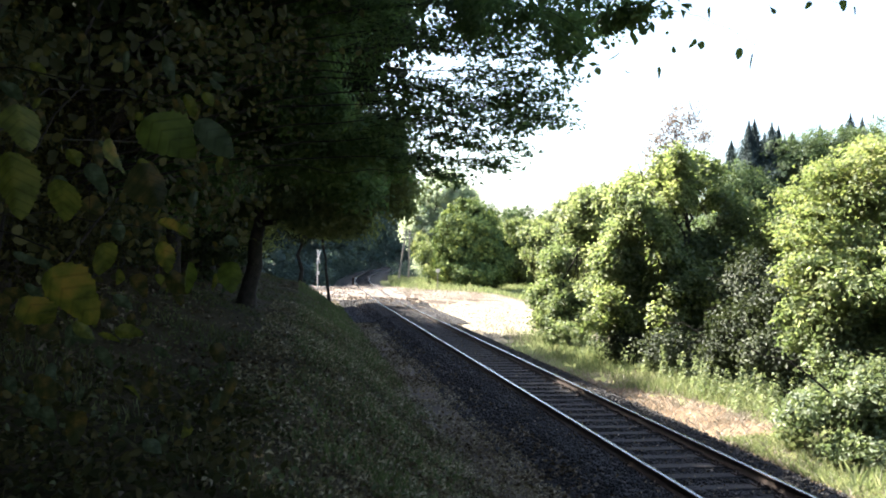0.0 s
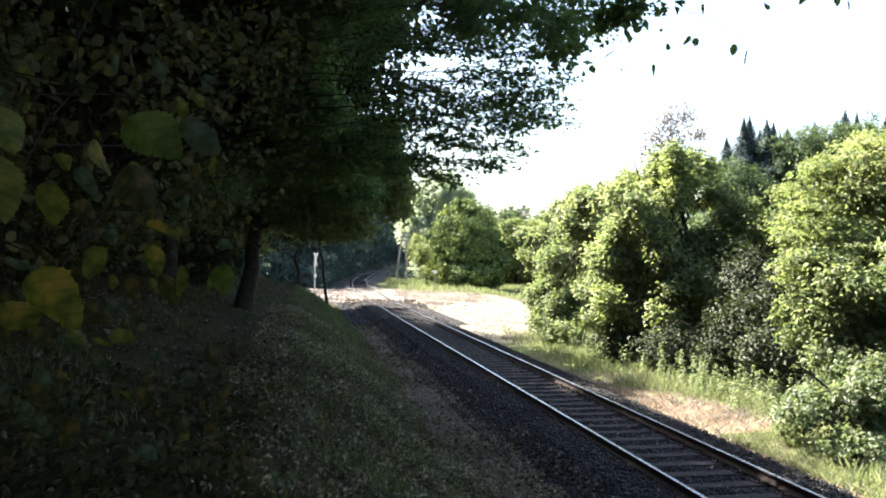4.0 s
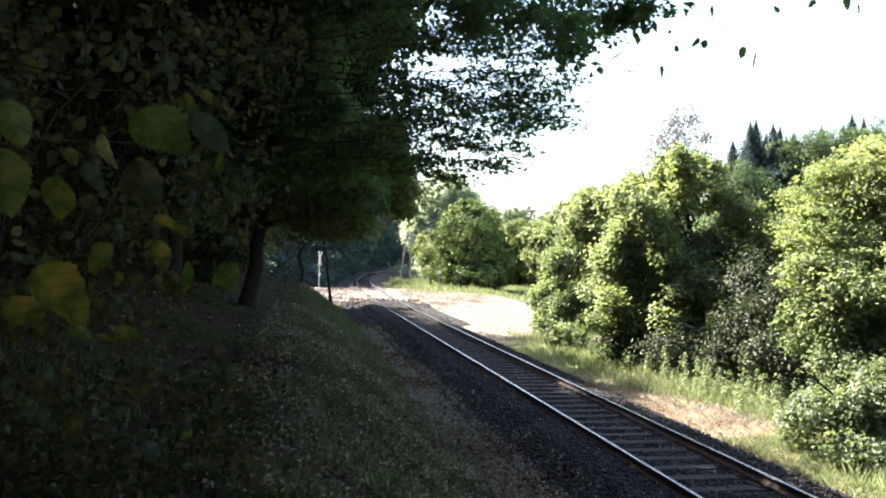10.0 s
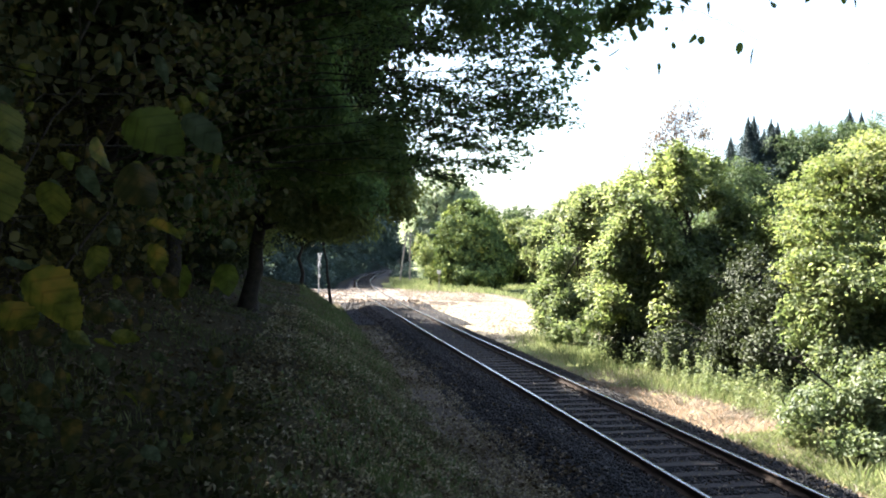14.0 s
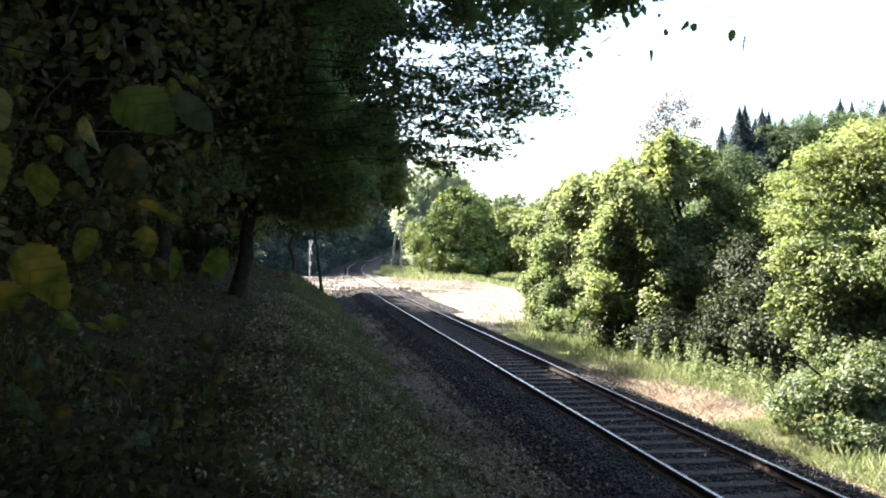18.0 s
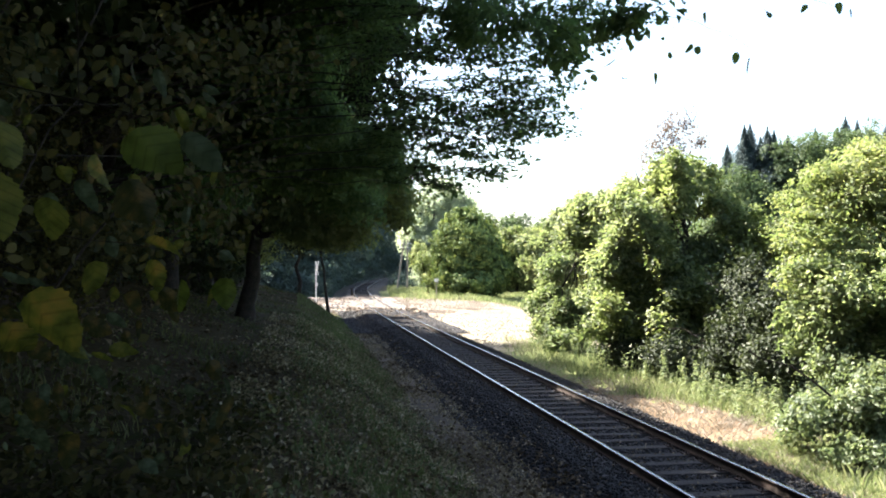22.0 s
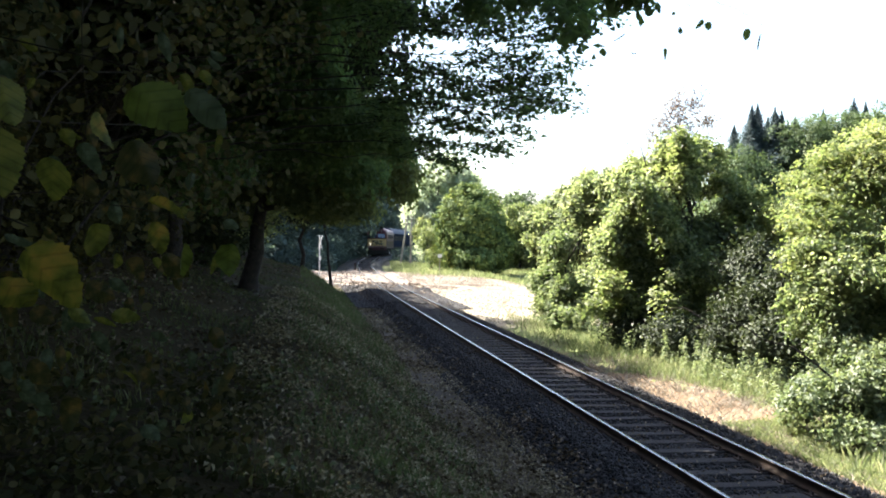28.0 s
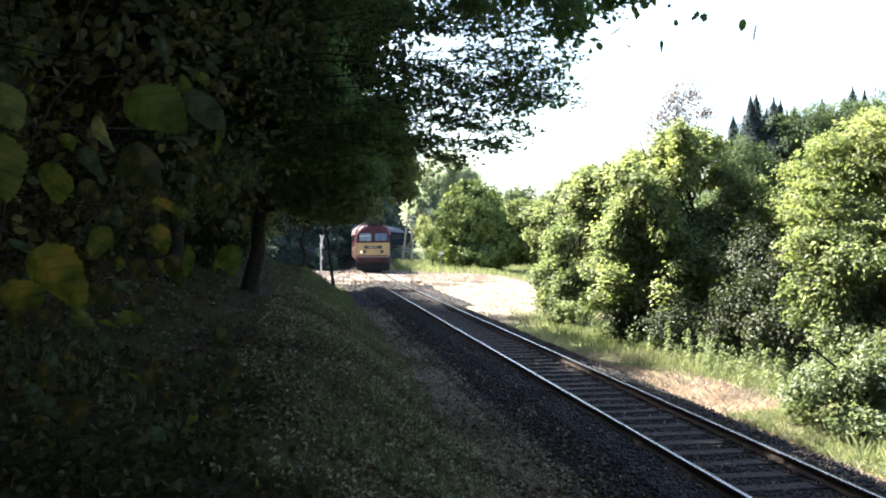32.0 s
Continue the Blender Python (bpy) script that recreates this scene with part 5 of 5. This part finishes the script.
x, y = x[k], y[k]
pos = np.stack([x, y, ground_z(x, y) + 0.025], 1)
nrm = gr.normal(size=(len(x), 3)) * 0.45 + [0, 0, 1]
tagged(new("fallen_leaves", leaf_mesh("fallen_leaves", pos, nrm, 0.062, L_PATHLEAF, gr, 0.7, 0.3)), "dry fallen leaves drifted along the path", "leaf litter", kind="stuff")
x, y = scatter(7000, -3.7, -2.1, 6.3, 16, gr, 1.2)
k = patchy(x, y, gr, -0.2, 1.0, 2.3)
x, y = x[k], y[k]
pos = np.stack([x, y, ground_z(x, y) + 0.03], 1)
nrm = gr.normal(size=(len(x), 3)) * 0.5 + [0, 0, 1]
tagged(new("fallen_leaves", leaf_mesh("fallen_leaves", pos, nrm, gr.uniform(0.03, 0.055, len(x)), L_PATHLEAF, gr, 0.7, 0.3)), "small yellow leaves strewn at the foot of the bank", "leaf litter", kind="stuff")
x, y = scatter(2600, -2.4, 2.3, 7, 45, gr, 1.6)
pos = np.stack([x, y, ground_z(x, y) + 0.055], 1)
nrm = gr.normal(size=(len(x), 3)) * 0.45 + [0, 0, 1]
tagged(new("fallen_leaves", leaf_mesh("fallen_leaves", pos, nrm, 0.05, L_LITTER, gr, 0.7, 0.3)), "dry fallen leaves on the ballast", "leaf litter", kind="stuff")
x, y = scatter(28000, -6.8, -3.2, 6.0, 30, gr, 1.7)
k = patchy(x, y, gr, 0.1, 1.0, 1.7)
x, y = x[k], y[k]
pos = np.stack([x, y, ground_z(x, y) + gr.uniform(0.03, 0.13, len(x))], 1)
nrm = gr.normal(size=(len(x), 3)) * 0.5 + [0, 0, 1]
tagged(new("fallen_leaves", leaf_mesh("fallen_leaves", pos, nrm, gr.uniform(0.045, 0.085, len(x)) * (0.75 + 0.25 * step(8, 14, y)), L_PATHLEAF, gr, 0.6, 0.35)), "pale curled leaves lying among the bank grass", "leaf litter", kind="stuff")
x, y = scatter(9000, -9.0, -1.9, -8, 5.5, gr)
k = patchy(x, y, gr, -0.3, 0.9, 1.5)
x, y = x[k], y[k]
pos = np.stack([x, y, ground_z(x, y) + 0.03], 1)
nrm = gr.normal(size=(len(x), 3)) * 0.4 + [0, 0, 1]
tagged(new("fallen_leaves", leaf_mesh("fallen_leaves", pos, nrm, 0.06, L_LITTER, gr, 0.7, 0.3)), "dry fallen leaves round the stand", "leaf litter", kind="stuff")
x, y = scatter(9000, -8.0, -3.0, -8, 5.5, gr)
k = patchy(x, y, gr, 0.2, 1.0, 1.2)
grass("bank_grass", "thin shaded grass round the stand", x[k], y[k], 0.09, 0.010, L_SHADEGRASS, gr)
# undergrowth below the shaded woods
for y0, y1, o0, o1, nn in ((84, 150, -16, -3.0, 30000), (58, 92, -32, -13, 16000), (148, 300, -16, -2.6, 16000), (118, 300, 2.6, 22, 26000)):
    x, y = scatter(nn, o0, o1, y0, y1, gr)
    pos = np.stack([x, y, ground_z(x, y) + gr.uniform(0, 1.3, nn) ** 2], 1)
    nrm = gr.normal(size=(nn, 3)) * 0.6 + [0, 0, 0.8]
    tagged(new("undergrowth", leaf_mesh("undergrowth", pos, nrm, 0.34, L_FARHAZE, gr)), "undergrowth on the woodland floor in the hazed leaf colour", "undergrowth", kind="stuff")
# low plants on the bank
def rosettes(label, n, o0, o1, y0, y1, per, wide, tall, size, mat, power=1.0, lo=0.0, hi=0.01):
    """Patches of low broad-leaved plants."""
    x, y = scatter(n, o0, o1, y0, y1, gr, power)
    k = patchy(x, y, gr, lo, hi, 0.8)
    x, y = x[k], y[k]
    ti = np.repeat(np.arange(len(x)), per)
    h = gr.uniform(0.02, tall, len(ti)) * gr.uniform(0.4, 1.0, len(x))[ti]
    px_, py_ = x[ti] + gr.normal(size=len(ti)) * wide, y[ti] + gr.normal(size=len(ti)) * wide
    pos = np.stack([px_, py_, ground_z(px_, py_) + h], 1)
    nrm = gr.normal(size=(len(ti), 3)) * 0.55 + [0.1, -0.3, 0.8]
    tagged(new("ground_plants", broad_leaves("ground_plants", pos, nrm, size, mat, gr)), label, "plants", kind="stuff")


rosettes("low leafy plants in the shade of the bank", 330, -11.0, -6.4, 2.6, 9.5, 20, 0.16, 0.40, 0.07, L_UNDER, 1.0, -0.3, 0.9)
rosettes("ivy and shoots under the hazel, coloured dark for shade", 240, -11.0, -6.2, 2.6, 10.5, 18, 0.2, 0.3, 0.08, L_UNDER, 1.0, -0.1, 1.0)
rosettes("shoots covering the ground at the stand, coloured dark for shade", 200, -10.0, -5.6, 2.4, 6.2, 18, 0.17, 0.3, 0.06, L_UNDER)
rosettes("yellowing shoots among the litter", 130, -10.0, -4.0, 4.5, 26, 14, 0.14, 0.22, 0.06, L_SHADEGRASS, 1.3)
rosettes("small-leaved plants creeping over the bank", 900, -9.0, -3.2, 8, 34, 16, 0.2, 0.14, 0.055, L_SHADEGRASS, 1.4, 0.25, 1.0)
# ballast stones
def stones_at(x, y, lo, hi):
    n = len(x)
    sz = gr.uniform(lo, hi, n)
    q = unit(gr.normal(size=(n, 4)))
    w_, a_, b_, c_ = q.T
    R = np.stack([1 - 2 * (b_ * b_ + c_ * c_), 2 * (a_ * b_ - w_ * c_), 2 * (a_ * c_ + w_ * b_), 2 * (a_ * b_ + w_ * c_), 1 - 2 * (a_ * a_ + c_ * c_), 2 * (b_ * c_ - w_ * a_),
                  2 * (a_ * c_ - w_ * b_), 2 * (b_ * c_ + w_ * a_), 1 - 2 * (a_ * a_ + b_ * b_)], 1).reshape(n, 3, 3)
    v = cube[None] * gr.uniform(0.55, 1.1, (n, 8, 3)) * sz[:, None, None]
    v = np.einsum("nij,nkj->nki", R, v) + np.stack([x, y, ground_z(x, y) + sz * 0.5], 1)[:, None]
    return v.reshape(-1, 3), (cf[None] + np.arange(n)[:, None, None] * 8).reshape(-1, 4)


cube = np.array([(i, j, k) for i in (-1, 1) for j in (-1, 1) for k in (-1, 1)], float)
cf = np.array([(0, 1, 3, 2), (4, 6, 7, 5), (0, 4, 5, 1), (2, 3, 7, 6), (0, 2, 6, 4), (1, 5, 7, 3)])
x, y = scatter(52000, -2.35, 2.3, 6.5, 46, gr, 1.8)
k = (np.abs(x - line_x(y)) > 0.8) | (np.abs((y - 3.0) / 0.62 - np.round((y - 3.0) / 0.62)) * 0.62 > 0.12) | (gr.uniform(0, 1, len(x)) < 0.06)
x, y = x[k], y[k]
tagged(new("ballast_stones", mesh_of("ballast_stones", *stones_at(x, y, 0.012, 0.027), M_STONE)), "dark angular ballast stones between and beside the rails", "ballast", kind="stuff")
x, y = scatter(14000, -2.35, 2.3, -9, 6.5, gr)
k = (np.abs(x - line_x(y)) > 0.8) | (np.abs((y - 3.0) / 0.62 - np.round((y - 3.0) / 0.62)) * 0.62 > 0.12)
tagged(new("ballast_stones", mesh_of("ballast_stones", *stones_at(x[k], y[k], 0.016, 0.034), M_STONE)), "dark angular ballast stones below the stand", "ballast", kind="stuff")
x, y = scatter(9000, -3.2, 2.9, 45, 60, gr)
tagged(new("ballast_stones", mesh_of("ballast_stones", *stones_at(x, y, 0.03, 0.07), M_STONE)), "loose ballast heaped before the level crossing", "ballast", kind="stuff")

x, y = scatter(420, -6.0, 3.4, 56, 78, gr)
tagged(new("dirt_clods", mesh_of("dirt_clods", *stones_at(x, y, 0.02, 0.07), M_ROAD)), "clods of dry dirt strewn over the level crossing", "dirt", kind="stuff")
x, y = scatter(420, -2.6, 2.6, 50, 62, gr)
tagged(new("dirt_clods", mesh_of("dirt_clods", *stones_at(x, y, 0.03, 0.09), M_SOIL)), "dark trodden clods before the level crossing", "dirt", kind="stuff")

# ------------------------------------------------------------------ train
R_BODY = paint("loco_red", (0.05, 0.005, 0.012), 0.5)
R_YEL = paint("loco_yellow", (0.44, 0.32, 0.15), 0.5)
R_ROOF = paint("loco_roof_sunlit_pale", (0.26, 0.18, 0.175), 0.5)
R_BLACK = paint("underframe_black", (0.010, 0.010, 0.011), 0.8)
R_BLUE = surface("coach_blue", [(0.012, 0.018, 0.030), (0.020, 0.029, 0.046), (0.028, 0.038, 0.058)], 1.3, 14, 0.9, 0, 0.05, 0.02)
R_OCHRE = paint("loco_side_ochre", (0.07, 0.040, 0.018), 0.7)
R_LIGHT = paint("coach_grey", (0.10, 0.118, 0.15), 0.8)
R_LAMP = paint("lamp_rim", (0.03, 0.03, 0.03), 0.3)
R_GLASS, _nt, _b = material("cab_glass")
_b.inputs["Base Color"].default_value = (0.06, 0.085, 0.12, 1)
_b.inputs["Roughness"].default_value, _b.inputs["Specular IOR Level"].default_value = 0.05, 0.9
R_DARKGLASS, _nt, _b = material("coach_window_glass")
_b.inputs["Base Color"].default_value = (0.01, 0.012, 0.015, 1)
_b.inputs["Roughness"].default_value, _b.inputs["Specular IOR Level"].default_value = 0.5, 0.05
R_GLOW, _nt, _b = material("lit_headlight")
_b.inputs["Base Color"].default_value = (0.9, 0.85, 0.7, 1)
_b.inputs["Emission Color"].default_value, _b.inputs["Emission Strength"].default_value = (1, 0.9, 0.7, 1), 0.8


def hull(sections, profile):
    """Loft of a closed cross profile (y, z) through sections (x, width factor, height drop)."""
    bm = bmesh.new()
    rings = []
    for x, w, d in sections:
        rings.append([bm.verts.new((x, y * w, z - d * max(0, (z - 1.3)) / 3)) for y, z in profile])
    n = len(profile)
    for a, b in zip(rings, rings[1:]):
        for i in range(n):
            bm.faces.new((a[i], a[(i + 1) % n], b[(i + 1) % n], b[i]))
    bm.faces.new(rings[0][::-1])
    bm.faces.new(rings[-1])
    bmesh.ops.recalc_face_normals(bm, faces=bm.faces)
    return bm


def wheelsets(thing, xs, r, bogies):
    for bx in bogies:
        b = part("bogie", box(3.6, 2.2, 0.35, bx, 0, 0.62), R_BLACK, thing, bevel=0.04)
        for x in xs:
            for s in (-1, 1):
                part("wheel", cyl(r, r, 0.13, Matrix.Translation((bx + x, s * 0.75, r)) @ Matrix.Rotation(radians(90), 4, "X"), 24), R_BLACK, b)


def locomotive():
    t = tagged(new("locomotive"), "red diesel locomotive with yellow front and two cab windows", "locomotive")
    W = 1.48
    prof = [(-W, 1.15), (W, 1.15), (W, 3.2), (W * 0.96, 3.5), (W * 0.85, 3.78), (W * 0.62, 4.03), (W * 0.3, 4.15), (-W * 0.3, 4.15), (-W * 0.62, 4.03), (-W * 0.85, 3.78), (-W * 0.96, 3.5), (-W, 3.2)]
    part("body", hull([(-15.3, 0.96, 0.3), (-15.0, 1, 0), (-0.55, 1, 0), (-0.28, 0.985, 0.12), (-0.15, 0.95, 0.35)], prof), R_BODY, t)
    # roof skin, proud of the body; its pale rim paints sun on the shoulder
    rp = [(W * 1.005, 3.25), (W * 0.965, 3.52), (W * 0.855, 3.80), (W * 0.625, 4.05), (W * 0.3, 4.175), (-W * 0.3, 4.175), (-W * 0.625, 4.05), (-W * 0.855, 3.80), (-W * 0.965, 3.52), (-W * 1.005, 3.25), (0, 3.3)]
    rp = [(a * 1.04, b + 0.08 * (b > 3.31)) for a, b in rp]
    part("roof", hull([(-14.9, 1, 0), (-0.5, 1, 0)], rp), R_ROOF, t, "roof with sunlight put into its pale colour")
    f = part("front_panel", box(0.10, 2 * W * 0.97, 1.20, -0.10, 0, 1.97), R_YEL, t, "yellow front panel", 0.04)
    part("waist_band", box(0.06, 2 * W * 0.96, 0.06, -0.07, 0, 2.61), R_BODY, f, bevel=0.01)
    for s in (-1, 1):
        part("side_stripe", box(13.8, 0.02, 0.95, -7.8, s * (W + 0.008), 1.75), R_OCHRE, t, "dull ochre side band")
        fr = part("window_frame", box(0.10, 1.16, 0.86, -0.13, s * 0.66, 3.02), R_BODY, t, bevel=0.04)
        part("windscreen", box(0.03, 1.02, 0.66), R_GLASS, fr).matrix_basis = pose(-0.005, s * 0.66, 3.04, 0, -9 - 5 * s, 0)
        part("wiper", box(0.02, 0.03, 0.5), R_BLACK, fr).matrix_basis = pose(0.04, s * 0.6, 2.92, 12, -13, 0)
        for yy in (0.75, 0.62):
            h = part("headlight", cyl(0.15, 0.15, 0.08, Matrix.Translation((-0.03, s * yy, 1.80 if yy > 0.7 else 2.18)) @ Matrix.Rotation(radians(90), 4, "Y"), 20), R_LAMP, f)
            if yy > 0.7:
                part("lens", cyl(0.09, 0.09, 0.03, Matrix.Translation((0.02, s * yy, 1.80)) @ Matrix.Rotation(radians(90), 4, "Y"), 16), R_GLASS, h)
        b = part("buffer", cyl(0.09, 0.09, 0.5, Matrix.Translation((0.2, s * 0.875, 1.06)) @ Matrix.Rotation(radians(90), 4, "Y")), R_BLACK, t)
        part("buffer_head", cyl(0.24, 0.24, 0.05, Matrix.Translation((0.47, s * 0.875, 1.06)) @ Matrix.Rotation(radians(90), 4, "Y"), 20), R_RUSTY, b)
        part("step", box(0.3, 0.3, 0.04, -0.3, s * 1.2, 0.55), R_BLACK, t)
        part("handrail", cyl(0.02, 0.02, 1.1, Matrix.Translation((-0.02, s * 1.3, 1.9)), 8), R_YEL, t)
        for i in range(5):
            part("side_window", box(0.9, 0.03, 0.6, -3.2 - 2.2 * i, s * (W + 0.004), 2.95), R_GLASS, t)
    part("lit_headlight", cyl(0.06, 0.06, 0.04, Matrix.Translation((0.0, -1.0, 1.78)) @ Matrix.Rotation(radians(90), 4, "Y"), 16), R_GLOW, f, "lit white marker light")
    pl = part("number_plate", box(0.03, 0.92, 0.22, -0.035, 0, 2.18), R_BLACK, f, "dark plate with pale bars")
    for yy in (-0.3, -0.12, 0.1, 0.3):
        part("bar", box(0.012, 0.1, 0.12, -0.016, yy, 2.18), M_WHITE, pl)
    part("buffer_beam", box(0.22, 2.8, 0.62, -0.12, 0, 1.18), R_BODY, t, bevel=0.03)
    part("coupling_hook", box(0.35, 0.1, 0.14, 0.12, 0, 1.02), R_BLACK, t, bevel=0.02)
    part("snow_plough", box(0.1, 2.8, 0.66, -0.1, 0, 0.52), R_BLACK, t, bevel=0.02)
    part("top_light", cyl(0.12, 0.12, 0.1, Matrix.Translation((-0.32, 0, 3.68)) @ Matrix.Rotation(radians(90), 4, "Y"), 16), R_LAMP, t)
    part("roof_fan", cyl(0.8, 0.7, 0.25, Matrix.Translation((-3.5, 0, 4.25)), 24), R_BLACK, t)
    part("exhaust", box(0.55, 1.40, 0.40, -0.58, 0.22, 4.26), R_BLACK, t, "sooty exhaust hood", 0.08)
    part("exhaust_stack", cyl(0.16, 0.13, 0.3, Matrix.Translation((-1.2, -0.45, 4.38)), 14), R_BLACK, t)
    part("roof_lamp", cyl(0.07, 0.07, 0.3, Matrix.Translation((-0.50, -0.30, 4.25)), 12), M_WHITE, t, "small pale roof fitting")
    # White strip laid over the left pane to paint its sky reflection.
    part("pane_sky_strip", box(0.02, 0.98, 0.24), M_WHITE, t, "pale strip painting sky reflected in the pane").matrix_basis = pose(-0.02, -0.66, 3.22, 0, -12, 0)
    for yy in (-1.05, -0.5, 0.5, 1.05):
        part("brake_hose", cyl(0.035, 0.03, 0.55, Matrix.Translation((0.05, yy, 0.88)), 8), R_BLACK, t)
    part("beam_stripe", box(0.03, 2.7, 0.10, 0.0, 0, 1.36), R_ROOF, t, "pale worn edge of the buffer beam")
    part("horn", cyl(0.05, 0.09, 0.5, Matrix.Translation((-1.0, 0.35, 4.3)) @ Matrix.Rotation(radians(90), 4, "Y"), 12), R_BLACK, t)
    part("fuel_tank", box(3.2, 2.5, 0.6, -7.7, 0, 0.75), R_BLACK, t, bevel=0.08)
    part("underframe", box(14.8, 2.5, 0.25, -7.7, 0, 1.05), R_BLACK, t)
    wheelsets(t, (-1.1, 1.1), 0.5, (-3.4, -12.0))
    return t


R_RUSTY = M_RUST


def coach():
    t = tagged(new("railway_coach"), "blue passenger coach with pale curved roof", "railway coach", "coaches of the train")
    W = 1.42
    part("body", hull([(-12.2, 1, 0), (12.2, 1, 0)], [(-W, 1.05), (W, 1.05), (W, 3.3), (-W, 3.3)]), R_BLUE, t)
    part("roof", hull([(-12.25, 1, 0), (12.25, 1, 0)], [(W * 1.02, 3.3), (W * 0.95, 3.6), (W * 0.7, 4.05), (W * 0.3, 4.25), (-W * 0.3, 4.25), (-W * 0.7, 4.05), (-W * 0.95, 3.6), (-W * 1.02, 3.3)]), R_LIGHT, t)
    for s in (-1, 1):
        for i in range(10):
            part("window", box(1.2, 0.03, 0.85, -9.0 + 2.0 * i, s * (W + 0.004), 2.5), R_DARKGLASS, t)
        for x in (-11.3, 11.3):
            part("door", box(0.8, 0.04, 2.0, x, s * (W + 0.006), 2.15), R_BLUE, t, bevel=0.01)
    part("underframe", box(22, 2.4, 0.3, 0, 0, 0.95), R_BLACK, t)
    wheelsets(t, (-1.25, 1.25), 0.46, (-8.6, 8.6))
    return t


loco = locomotive()
coach_a = coach()
coach_b = copy_thing(coach_a, Matrix())
coach_c = copy_thing(coach_a, Matrix())


def motions():
    """The train runs down the line towards the level crossing at an even pace."""
    def rows(back, turn):
        out = []
        for k in range(0, 33):
            s = np.interp(74.5 + 14.3 * (32 - k), _y, _s) + back
            x, y, h = on_line(s)
            if not turn:
                xm, ym, h = on_line(s + 7.7)
            out.append((float(k), pose(float(x), float(y), float(grade(y)), 0, 0, h)))
        return out
    walk(loco, rows(0, False))
    for c, b in ((coach_a, 28.6), (coach_b, 53.6), (coach_c, 78.6)):
        walk(c, rows(b, True))


motions()
